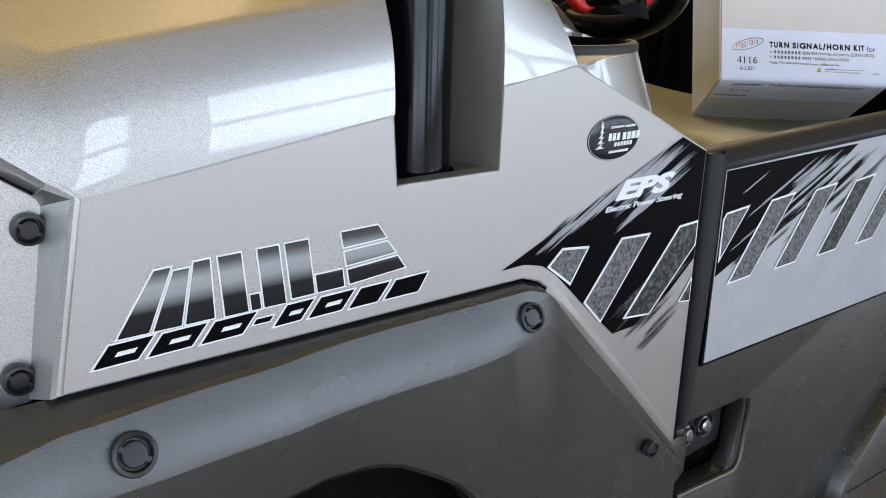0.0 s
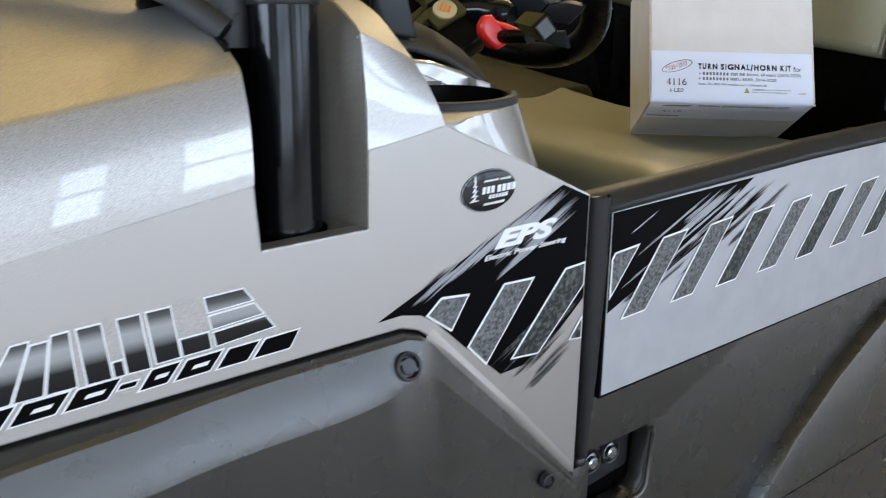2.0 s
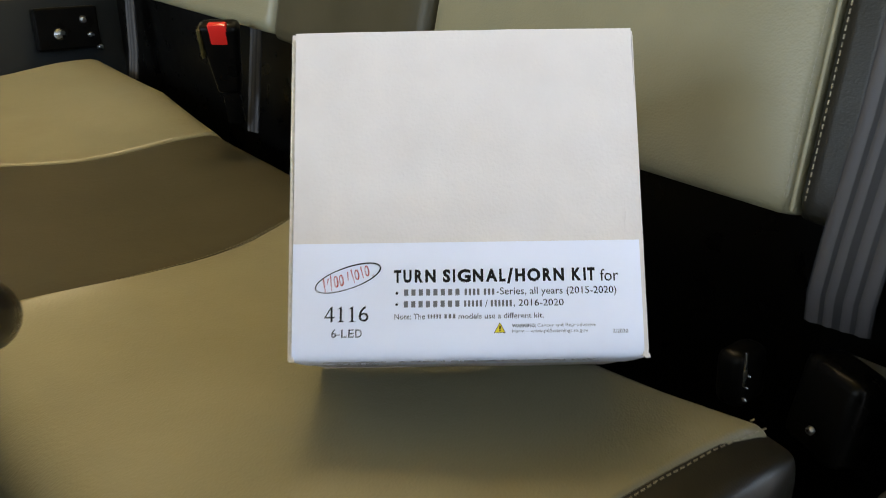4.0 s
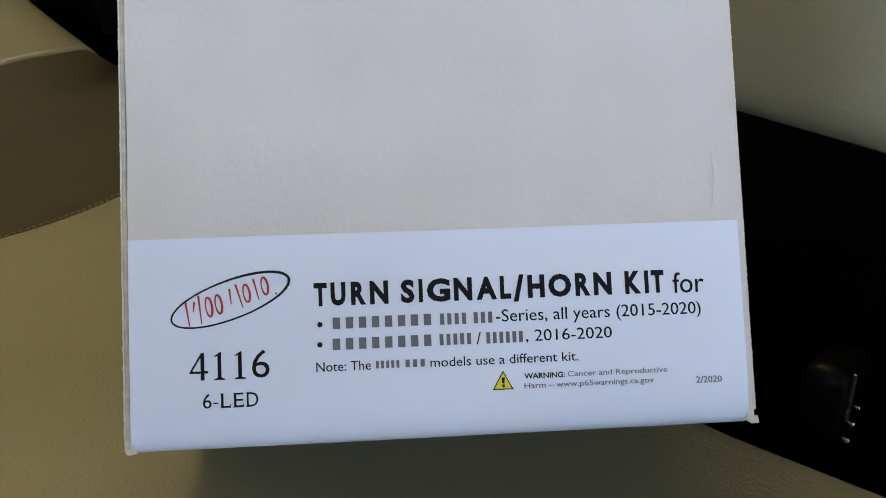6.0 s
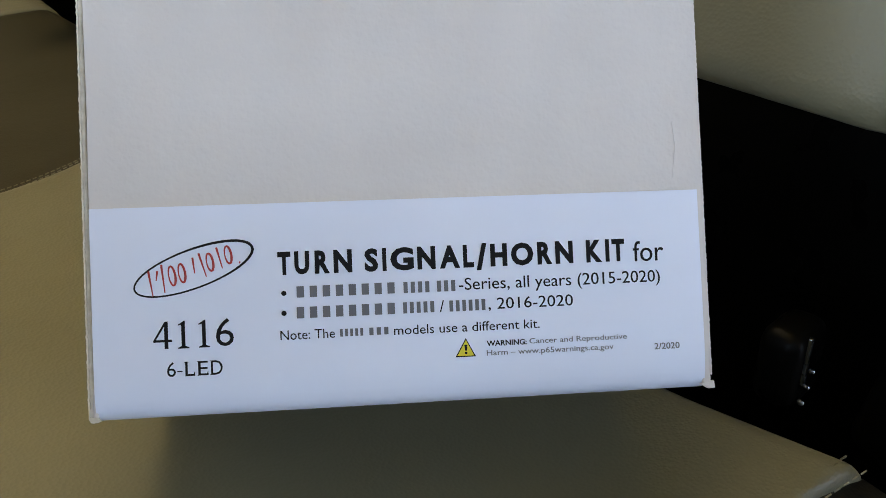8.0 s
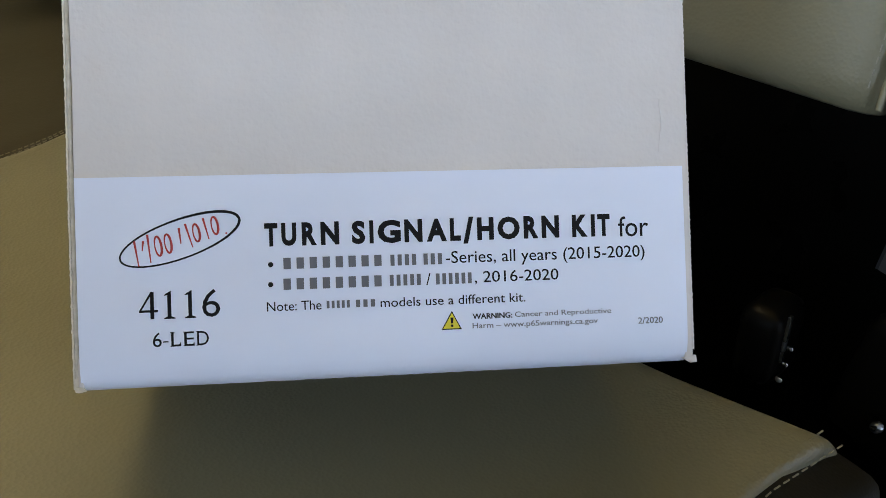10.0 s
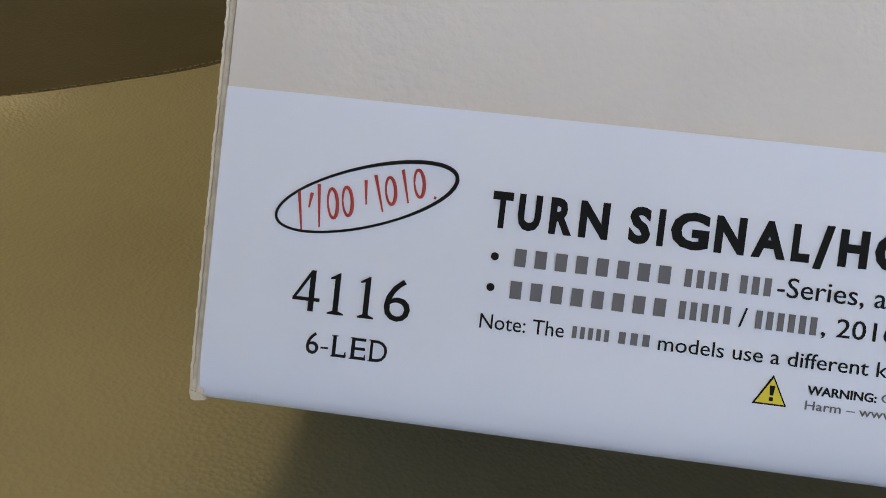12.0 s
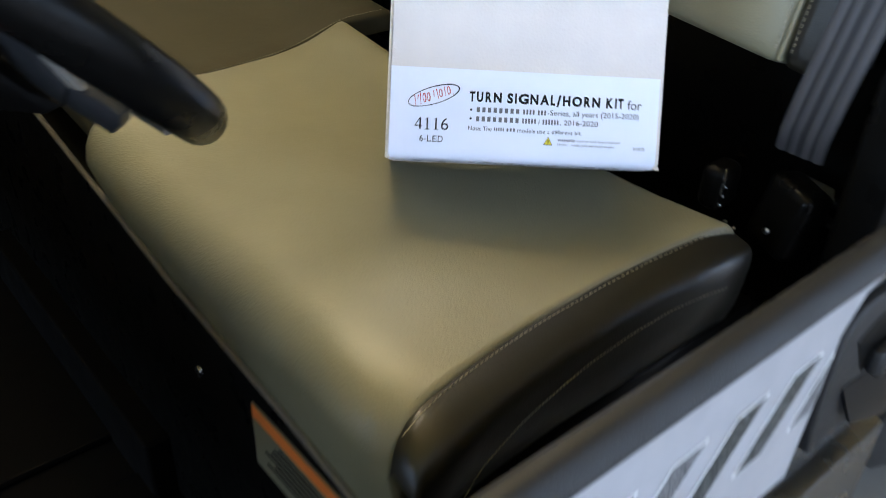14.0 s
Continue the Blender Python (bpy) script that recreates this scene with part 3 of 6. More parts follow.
# --- fender flare
FX = [-0.75, -0.60, -0.5, -0.475, -0.4628, -0.44, -0.42, -0.40, -0.38, -0.352, -0.3325, -0.311, -0.2965, -0.281, -0.2565, -0.239, -0.22, -0.205, -0.19, -0.176, -0.162, -0.152, -0.131, -0.102, -0.073, -0.043, -0.013, -0.003]
flare_top = lambda x: lerp_at(x, [-0.75, -0.5, -0.176, -0.162, -0.152, -0.131, -0.073, -0.013, -0.003], [0.886, 0.886, 0.886, 0.881, 0.873, 0.848, 0.785, 0.718, 0.706]) - 0.0015
flare_out = lambda x: lerp_at(x, [-0.75, -0.488, -0.473, -0.461, -0.439, -0.41, -0.353, -0.32, -0.28, -0.18, -0.165, -0.15, -0.1, 0], [0.06, 0.0259, 0.021, 0.018, 0.0172, 0.0145, 0.0125, 0.0090, 0.0080, 0.0075, 0.0072, 0.006, 0.005, 0.004])
flare_bev = lambda x: lerp_at(x, [-0.75, -0.47, -0.42, -0.23, -0.2, -0.172, -0.13, 0], [0.0135, 0.0135, 0.0152, 0.0160, 0.0145, 0.010, 0.004, 0.001])
flare_drop = lambda x: lerp_at(x, [-0.75, -0.47, -0.42, -0.23, -0.2, -0.172, -0.13, 0], [0.027, 0.0270, 0.0295, 0.0305, 0.0280, 0.024, 0.017, 0.008])
flare_bot = lambda x: lerp_at(x, [-0.75, -0.5, -0.42, -0.38, -0.352, -0.3325, -0.311, -0.2965, -0.281, -0.2565, -0.239, -0.2, -0.15, 0], [0.65, 0.744, 0.791, 0.802, 0.8055, 0.8060, 0.8037, 0.801, 0.795, 0.779, 0.766, 0.72, 0.63, 0.60])
rows = []
for x in FX:
    o, b, d, zt = flare_out(x), flare_bev(x), flare_drop(x), flare_top(x)
    ze = zt - 0.38 * o
    zb = min(flare_bot(x), ze - d - 0.02)
    r = 0.003 * min(1, o / 0.012)
    rows.append([(x, 0.004, zt), (x, -o + r, ze + 0.35 * r), (x, -o, ze - 0.5 * r), (x, -o - 0.5 * b, ze - 0.5 * d), (x, -o - b + 0.0012, ze - d + 0.002), (x, -o - b, ze - d - 0.003),
                 (x, -o - b * 0.95, 0.5 * (ze - d + zb)), (x, -o - b * 0.85, zb + 0.004), (x, -o - b * 0.85 + 0.003, zb), (x, 0.03, zb)])
flare = part("fender_flare", grid_sheet(rows), PLASTIC, V, "black grained plastic fender flare", 14)
for c, r, a in (((-0.4335, -0.0245, 0.8605), 0.0108, 26), ((-0.1812, -0.0125, 0.8650), 0.0100, 22), ((-0.0445, -0.0080, 0.7225), 0.0068, 0)):
    push_clip(V, c, r, True).matrix_basis = Matrix.Translation(c) @ Matrix.Rotation(radians(-a), 4, "X") @ Matrix.Translation(-Vector(c))
part("wheel_arch_liner", slab([(-0.75, 0.3), (-0.75, 0.86), (-0.1, 0.86), (-0.004, 0.70), (-0.004, 0.3)], 0.06, 0.07), SMOOTH_BLACK, V, "black wheel arch liner")

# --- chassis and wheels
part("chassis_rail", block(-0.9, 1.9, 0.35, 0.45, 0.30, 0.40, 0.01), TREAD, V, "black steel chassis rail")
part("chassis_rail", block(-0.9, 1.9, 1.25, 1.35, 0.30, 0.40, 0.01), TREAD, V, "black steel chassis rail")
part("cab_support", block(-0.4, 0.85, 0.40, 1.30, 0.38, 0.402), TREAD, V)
unlean = LEAN.inverted()
for wx in (-0.42, 1.62):
    for wy, sy in ((0.17, -1), (1.50, 1)):
        c = unlean @ Vector((wx, wy, 0.33))
        wheel_ = empty("road_wheel", V)
        ax = unlean.to_3x3() @ Vector((0, sy, 0))
        part("tyre", lathe([(0.17, -0.11), (0.29, -0.12), (0.322, -0.10), (0.33, -0.06), (0.33, 0.06), (0.322, 0.10), (0.29, 0.12), (0.17, 0.11)], c, ax, 40), RUBBER, wheel_, "black off-road tyre", 40)
        part("rim", lathe([(0.17, -0.10), (0.175, 0.10), (0.15, 0.06), (0.06, 0.05), (0.0, 0.05)], c, ax, 32), SMOOTH_BLACK, wheel_, "black wheel rim", 40)
        part("axle", sweep([c, c - ax * 0.25], 0.03, 12), TREAD, wheel_)

# --- hood decals

def streaks(parent, seed, n, x0, x1, z0, z1, lens, level, material, inside, slope=(0.876, 0.482), thick=(0.0003, 0.0009), spread=(0.001, 0.005)):
    """Dry brush strokes: n bundles of slivers that run along slope and stay within the outline test."""
    rnd = random.Random(seed)
    bm = bmesh.new()
    k = made = 0
    for _ in range(n * 8):
        if made >= n:
            break
        L, W = rnd.uniform(*lens), rnd.uniform(*spread)
        x, z = rnd.uniform(x0, x1), rnd.uniform(z0, z1)
        a = math.atan2(slope[1], slope[0]) + rnd.uniform(-0.03, 0.03)
        dx, dz = math.cos(a), math.sin(a)
        if not (inside(x, z) and inside(x + 0.8 * L * dx, z + 0.8 * L * dz)):
            continue
        made += 1
        for _ in range(3 + int(W / 0.0004)):
            off, go, far = rnd.uniform(-0.5, 0.5) * W, rnd.uniform(0, 0.35) * L, rnd.uniform(0.3, 0.75) * L
            w = rnd.uniform(*thick)
            px, pz = x + go * dx - off * dz, z + go * dz + off * dx
            if not (inside(px, pz) and inside(px + far * dx, pz + far * dz)):
                continue
            k += 1
            y = -0.0004 * level - 0.00001 * (k % 20)
            q = [(0, 0), (0.2, 0.5), (0.75, 0.4), (1, 0), (0.7, -0.45), (0.25, -0.4)]
            bm.faces.new([bm.verts.new((px + u * far * dx - v * w * dz, y, pz + u * far * dz + v * w * dx)) for u, v in q])
    return tagged(part("brush_streak", bm, material, parent), kind="stuff")


hood_dark = decal("side_decal", [(-0.194, 0.8955), (-0.165, 0.9075), (-0.099, 0.9345), (-0.031, 0.9635), (-0.0035, 0.9505), (-0.004, 0.868), (-0.030, 0.846), (-0.058, 0.8275),
                                 (-0.088, 0.8265), (-0.122, 0.858), (-0.147, 0.883), (-0.160, 0.892), (-0.176, 0.896)], 1, BLACK_FILM, hood, "black and grey striped hood decal")


def in_hood(x, z):
    return -0.19 < x < -0.005 and z < 0.966 - 0.52 * max(0, x + 0.031) and z > max(0.742 + 0.8 * (-0.02 - x), 0.80) and z > 0.82 - 1.0 * (x + 0.09)


upper_edge = lambda x: 0.9055 + 0.44 * (x + 0.165)
streaks(hood_dark, 3, 16, -0.185, -0.03, 0.895, 0.962, (0.05, 0.12), 2, STREAK_FILM, lambda x, z: in_hood(x, z) and upper_edge(x) - 0.013 < z < upper_edge(x) + 0.003)
streaks(hood_dark, 4, 14, -0.10, -0.005, 0.90, 0.955, (0.04, 0.09), 2, STREAK_FILM, lambda x, z: in_hood(x, z) and x < -0.0045 and 0.90 + 0.42 * (x + 0.10) < z < 0.945 + 0.42 * (x + 0.06))
streaks(hood_dark, 6, 10, -0.17, -0.03, 0.905, 0.968, (0.03, 0.08), 0.5, WORN_FILM, lambda x, z: in_hood(x, z) and upper_edge(x) - 0.002 < z < upper_edge(x) + 0.006)
streaks(hood_dark, 5, 14, -0.10, -0.005, 0.79, 0.875, (0.04, 0.09), 1.5, WORN_FILM, lambda x, z: -0.1 < x < -0.005 and 0.785 < z < 0.88 and z > 0.815 - 0.95 * (x + 0.08))


def inset(poly, w):
    """The outline poly drawn in by w."""
    n = len(poly)
    sgn = 1 if sum(poly[i - 1][0] * poly[i][1] - poly[i][0] * poly[i - 1][1] for i in range(n)) > 0 else -1
    lines = []
    for i in range(n):
        a, b = Vector(poly[i]), Vector(poly[(i + 1) % n])
        d = (b - a).normalized()
        lines.append((a + Vector((-d.y, d.x)) * w * sgn, d))
    out = []
    for i in range(n):
        (p, d), (q, e) = lines[i - 1], lines[i]
        k = ((q - p).x * e.y - (q - p).y * e.x) / (d.x * e.y - d.y * e.x)
        out.append(tuple(p + d * k))
    return out


def stripe(parent, poly, inner=GREY_FILM, w=0.0016, level=3):
    """A mottled bar with a white outline."""
    core = inset(poly, w)
    outline = decal("stripe_outline", poly, level, WHITE_FILM, parent)
    decal("stripe", core, level + 1, inner, parent)
    return outline


stripe(hood_dark, [(-0.1565, 0.8905), (-0.1435, 0.9015), (-0.1185, 0.8985), (-0.1345, 0.8735)])
stripe(hood_dark, [(-0.1205, 0.8575), (-0.087, 0.899), (-0.057, 0.8975), (-0.1025, 0.8385)])
stripe(hood_dark, [(-0.079, 0.836), (-0.0255, 0.8975), (-0.0045, 0.8985), (-0.0045, 0.8795), (-0.051, 0.833)], WORN_FILM)
stripe(hood_dark, [(-0.0185, 0.8355), (-0.0045, 0.8535), (-0.0045, 0.8335)], WORN_FILM, 0.0012)

# power steering lettering
words("EPS", -0.0968, -0.0366, 0.9262, 0.9402, "lettering", WHITE_FILM, hood_dark, level=3, shear=0.35, bold=0.045, label="white italic letters")
words("Electric Power Steering", -0.1055, -0.0262, 0.9182, 0.9233, "lettering", WHITE_FILM, hood_dark, level=3, shear=0.25, bold=0.012)

# model badge: plain blocks with a white edge
badge = part("model_decal", slab([(-0.4455, 0.8935), (-0.432, 0.9085), (-0.41, 0.9412), (-0.2845, 0.943), (-0.2635, 0.912), (-0.2555, 0.8955), (-0.40, 0.8925)], -0.0002, 0.0002), PAINT, hood)
FADE = principled("fading_black_film", (0.05, 0.05, 0.05), 0.35, spec=0.2)
t_ = FADE.node_tree
co_ = t_.nodes.new("ShaderNodeTexCoord")
sep_ = t_.nodes.new("ShaderNodeSeparateXYZ")
ramp_ = t_.nodes.new("ShaderNodeValToRGB")
mr_ = t_.nodes.new("ShaderNodeMapRange")
mr_.inputs["From Min"].default_value, mr_.inputs["From Max"].default_value = 0.908, 0.941
els = ramp_.color_ramp.elements
els[0].position, els[0].color = 0.0, (0.006, 0.006, 0.007, 1)
els[1].position, els[1].color = 1.0, (0.03, 0.03, 0.03, 1)
for p_, c_ in ((0.3, 0.012), (0.52, 0.30), (0.68, 0.34), (0.86, 0.08)):
    e_ = els.new(p_)
    e_.color = (c_, c_, c_, 1)
t_.links.new(co_.outputs["Object"], sep_.inputs[0])
t_.links.new(sep_.outputs["Z"], mr_.inputs["Value"])
t_.links.new(mr_.outputs["Result"], ramp_.inputs[0])
t_.links.new(ramp_.outputs[0], t_.nodes["Principled BSDF"].inputs["Base Color"])


def badge_block(poly, material, w, level):
    core = inset(poly, w)
    decal("badge_outline", poly, level, WHITE_FILM, badge)
    decal("badge_block", core, level + 1, material, badge)


def sub_quad(q, u0, u1, v0, v1):
    """A piece of the four-sided outline q, by shares across and up."""
    at = lambda u, v: tuple((Vector(q[0]) * (1 - u) + Vector(q[3]) * u) * (1 - v) + (Vector(q[1]) * (1 - u) + Vector(q[2]) * u) * v)
    return [at(u0, v0), at(u0, v1), at(u1, v1), at(u1, v0)]


for q, cuts_ in (([(-0.4305, 0.9070), (-0.4095, 0.9388), (-0.381, 0.9398), (-0.3805, 0.9070)], ((0.0, 0.34, 0, 1), (0.35, 0.66, 0, 0.93), (0.67, 1.0, 0, 1))),
                 ([(-0.3765, 0.9065), (-0.3785, 0.9398), (-0.3445, 0.9402), (-0.3415, 0.9065)], ((0.0, 0.40, 0, 1), (0.41, 0.60, 0, 0.30), (0.61, 1.0, 0, 1))),
                 ([(-0.3395, 0.9080), (-0.3425, 0.9402), (-0.3095, 0.9405), (-0.3065, 0.9085)], ((0.0, 0.45, 0, 1), (0.46, 1.0, 0, 0.36))),
                 ([(-0.3045, 0.9090), (-0.3095, 0.9408), (-0.285, 0.9412), (-0.2655, 0.9120)], ((0.0, 0.98, 0, 0.31), (0.0, 0.98, 0.345, 0.64), (0.0, 1.0, 0.675, 1)))):
    for c_ in cuts_:
        badge_block(sub_quad(q, *c_), FADE, 0.0009, 2)
xs_ = [-0.444, -0.4185, -0.392, -0.3655, -0.3525, -0.3325, -0.3075, -0.2565]
for a, b in zip(xs_, xs_[1:]):
    if b - a > 0.03:
        badge_block([(a + 0.001, 0.8945), (a + 0.0105, 0.9065), (a + 0.0315, 0.9068), (a + 0.0215, 0.8948)], BLACK_FILM, 0.0010, 2)
        badge_block([(a + 0.0240, 0.8948), (a + 0.0335, 0.9066), (b + 0.0065, 0.9072), (b - 0.0015, 0.8950)], BLACK_FILM, 0.0010, 2)
    elif b - a > 0.015:
        q = [(a + 0.001, 0.8945), (a + 0.0105, 0.9065), (b + 0.0085, 0.9070), (b - 0.0015, 0.8950)]
        badge_block(q, BLACK_FILM, 0.0010, 2)
        decal("badge_slot", sub_quad(q, 0.34, 0.74, 0.42, 0.60), 4, WHITE_FILM, badge)
    else:
        badge_block([(a + 0.003, 0.8985), (a + 0.006, 0.9025), (b + 0.004, 0.9025), (b + 0.001, 0.8985)], BLACK_FILM, 0.0008, 2)

# dealer sticker: domed oval with plain bars
DOME = principled("glossy_dome_resin", (0.008, 0.008, 0.010), 0.3, 0, 0.25, 0.04, 0.3)
sticker = part("dealer_sticker", turn_to(lathe([(0.0, 0.0026), (0.010, 0.0024), (0.017, 0.0019), (0.022, 0.0011), (0.0242, 0.0004), (0.0247, 0.0)], (0, 0, 0), (0, -1, 0), 56),
               Matrix.Translation((-0.1022, 0, 0.9702)) @ Matrix.Diagonal((1.0, 1.0, 0.61, 1.0))), DOME, hood, "domed black oval dealer sticker", 50)
for x0, x1, z0, z1, n in ((-0.1100, -0.0985, 0.9690, 0.9738, 3), (-0.0968, -0.0795, 0.9688, 0.9736, 4), (-0.1042, -0.0868, 0.9650, 0.9676, 6), (-0.1085, -0.0900, 0.9608, 0.9624, 10), (-0.1080, -0.0955, 0.9771, 0.9784, 8), (-0.0940, -0.0845, 0.9769, 0.9782, 4)):
    for k in range(n):
        a, b = x0 + (x1 - x0) * k / n, x0 + (x1 - x0) * (k + 0.74) / n
        part("sticker_bar", slab([(a, z0), (a + 0.0006, z1), (b + 0.0003, z1), (b - 0.0003, z0)], -0.0030, -0.0008), WHITE_FILM, sticker)
for k in range(5):
    w = 0.0014 + 0.0009 * k
    z = 0.9815 - 0.0034 * k
    part("sticker_tree", slab([(-0.1152 - w, z - 0.0034), (-0.1152, z + 0.0004), (-0.1152 - 0.2 * w, z - 0.0022), (-0.1150 + 0.5 * w, z - 0.0030)], -0.0027, -0.0006), WHITE_FILM, sticker)
rim_ = [(-0.1022 + 0.0238 * math.cos(2 * math.pi * k / 56), -0.0006, 0.9702 + 0.0145 * math.sin(2 * math.pi * k / 56)) for k in range(56)]
part("sticker_rim", sweep(rim_, 0.00028, 6, 1.0, True), STREAK_FILM, sticker)

# ------------------------------------------------------------------ cup holder and dash end
CUP = Vector((-0.0880, 0.0710, -0.0065))
cup = empty("cup_holder", V)


def cup_ring(a0, a1, prof, n=40):
    rows = []
    for k in range(n + 1):
        a = a0 + (a1 - a0) * k / n
        rows.append([(CUP.x + r * math.cos(a), CUP.y + r * math.sin(a), z) for r, z in prof])
    return turn_to(grid_sheet(rows), Matrix.Translation((0, 0, CUP.z)))


EDGE = [(-0.139, 0.003, 1.0193), (-0.115, 0.006, 1.0205), (-0.09, 0.0115, 1.0215), (-0.065, 0.021, 1.0215), (-0.046, 0.035, 1.0205), (-0.0345, 0.054, 1.0185), (-0.032, 0.075, 1.017), (-0.036, 0.098, 1.017)]
FOOT = [(-0.139, 0.002, 1.0187), (-0.115, 0.003, 1.0065), (-0.09, 0.005, 0.995), (-0.065, 0.0085, 0.984), (-0.045, 0.016, 0.976), (-0.028, 0.032, 0.970), (-0.021, 0.056, 0.967), (-0.024, 0.10, 0.965)]
mix_ = lambda a, b, k: tuple(p + (q - p) * k for p, q in zip(a, b))
part("cup_body", grid_sheet(fine([[mix_(e, f, k) for e, f in zip(EDGE, FOOT)] for k in (0, 0.12, 0.4, 0.75, 1.0)])), PAINT, cup, "silver painted cup holder body", 40, 0.003)
rim_at = lambda p: (CUP.x + 0.0552 * math.cos(math.atan2(p[1] - CUP.y, p[0] - CUP.x)), CUP.y + 0.0552 * math.sin(math.atan2(p[1] - CUP.y, p[0] - CUP.x)), 1.0225)
DECK = [(-0.160, 0.07, 1.0225), (-0.150, 0.03, 1.021)] + EDGE
part("cup_deck", grid_sheet(fine([[rim_at(p) for p in DECK], [mix_(rim_at(p), p, 0.5) for p in DECK], DECK])), PAINT, cup, "silver deck round the cup well", 30, 0.002)
part("cup_rim", cup_ring(radians(-178), radians(-26), [(0.0552, 1.0285), (0.0552, 1.0325), (0.0538, 1.0342), (0.050, 1.0345), (0.048, 1.033), (0.048, 1.0285), (0.0552, 1.0285)]), RUBBER, cup, "black rubber rim", 40)
part("cup_well", cup_ring(0, 2 * math.pi, [(0.048, 1.033), (0.046, 0.99), (0.042, 0.93), (0.0, 0.93)]), SMOOTH_BLACK, cup, "", 40)
part("cup_lip", cup_ring(radians(55), radians(200), [(0.048, 1.036), (0.055, 1.034), (0.060, 1.031)]), RECESS, cup, "", 40, 0.003)
part("cup_clip", slab([(-0.0200, 1.0270), (-0.0040, 1.0225), (-0.0020, 1.0010), (-0.0170, 1.0020)], 0.117, 0.131, 0.002, 2), PAINT, cup, "silver tab inside the cup well", 14)
part("cup_shelf", grid_sheet([[(-0.139, 0.001, 1.0185), (-0.12, 0.06, 1.005), (-0.12, 0.12, 0.99)], [(-0.066, 0.001, 0.983), (-0.055, 0.06, 0.974), (-0.05, 0.12, 0.97)],
                              [(-0.002, 0.001, 0.950), (0.0, 0.05, 0.946), (0.0, 0.10, 0.94)]]), PAINT, V, "silver painted sill behind the cup holder", 40, 0.004)
part("cowl_inner_side", slab([(-0.30, 0.6), (-0.30, 0.94), (-0.12, 0.98), (-0.003, 0.93), (-0.003, 0.6)], 0.10, 0.11), SMOOTH_BLACK, V)
# silver dash end with a black lower half
TIP = [(-0.15, 0.15, 1.058), (-0.118, 0.143, 1.054), (-0.0882, 0.14, 1.0494), (-0.0546, 0.14, 1.045), (-0.0219, 0.14, 1.0343), (0.0129, 0.14, 1.0139), (0.0334, 0.14, 1.0014), (0.0495, 0.1404, 0.9875)]
part("dash_end_shell", slab([(-0.15, 0.972), (-0.15, 1.056), (-0.118, 1.052), (-0.088, 1.0475), (-0.055, 1.043), (-0.022, 1.032), (0.0125, 1.0125), (0.0292, 1.0043), (0.0393, 0.9949), (0.0445, 0.9892), (0.0447, 0.9866),
                                 (0.0431, 0.9848), (0.0189, 0.9816), (-0.0273, 0.9776)], 0.128, 0.172, 0.005, 4), PAINT, V, "silver painted dash end shell", 14)
part("dash_end_lower", slab([(0.0437, 0.9835), (0.0447, 0.979), (0.0393, 0.9623), (0.0238, 0.9492), (0.0, 0.9459), (-0.15, 0.94), (-0.15, 0.969), (-0.0273, 0.976), (0.0189, 0.980)], 0.1285, 0.172, 0.004, 3), DASH, V, "dark plastic lower dash end", 14)
part("dash_seal", sweep([(x - 0.002, y + 0.012, z + 0.0065) for x, y, z in TIP], 0.0036, 10), RUBBER, V, "black rubber dash seal", 40)
part("dash_seal", sweep([(x - 0.002, y + 0.019, z + 0.0085) for x, y, z in TIP], 0.0036, 10), RUBBER, V, "", 40)
PAD = [(-0.15, 0.22, 1.074), (-0.10, 0.22, 1.072), (-0.07, 0.22, 1.070), (-0.042, 0.22, 1.067), (-0.0073, 0.22, 1.0665), (0.0168, 0.22, 1.0560), (0.0336, 0.22, 1.0385), (0.0510, 0.22, 1.010)]
part("dash_pad", grid_sheet([[(x - 0.003, y + 0.021, z + 0.009) for x, y, z in TIP], [((x + p[0]) / 2, (y + p[1]) / 2 + 0.004, (z + p[2]) / 2 + 0.010) for (x, y, z), p in zip(TIP, PAD)], PAD,
                             [(p[0] - 0.004, p[1] + 0.012, p[2] - 0.004) for p in PAD], [(p[0] - 0.02, p[1] + 0.03, p[2] - 0.06) for p in PAD], [(p[0] - 0.05, p[1] + 0.04, 0.85) for p in PAD]]), DASH, V, "dark dash pad", 40, 0.004)
TRAY_O = [(-0.0318, 0.0531), (-0.0068, 0.0732), (0.0046, 0.0721), (0.0264, 0.0209), (0.0373, -0.0044), (0.0247, -0.0234), (0.0107, -0.0046), (0.0041, 0.0143), (-0.0055, 0.0045), (-0.0252, -0.0132), (-0.0345, -0.0019)]
TRAY_I = [(-0.0177, 0.0507), (-0.0082, 0.0587), (-0.0014, 0.0532), (0.0165, 0.0209), (0.0053, 0.0250), (-0.0119, 0.0137), (-0.0159, 0.0166)]
bm = bmesh.new()
for loop in (TRAY_O, TRAY_I):
    vs_ = [bm.verts.new((0.015 + x, 0.31 + y, 1.056 + 0.2127 * y)) for x, y in loop]
    for a, b in zip(vs_, vs_[1:] + vs_[:1]):
        bm.edges.new((a, b))
bmesh.ops.triangle_fill(bm, edges=bm.edges[:], use_beauty=True)
for f in [f for f in bm.faces if -0.018 < f.calc_center_median().x - 0.015 < 0.018 and all(any(abs(v.co.x - 0.015 - x) < 1e-5 and abs(v.co.y - 0.31 - y) < 1e-5 for x, y in TRAY_I) for v in f.verts)]:
    bm.faces.remove(f)
part("console_loop", bm, OLIVE, V, "olive plastic loop handle beside the dash", 40, 0.007)
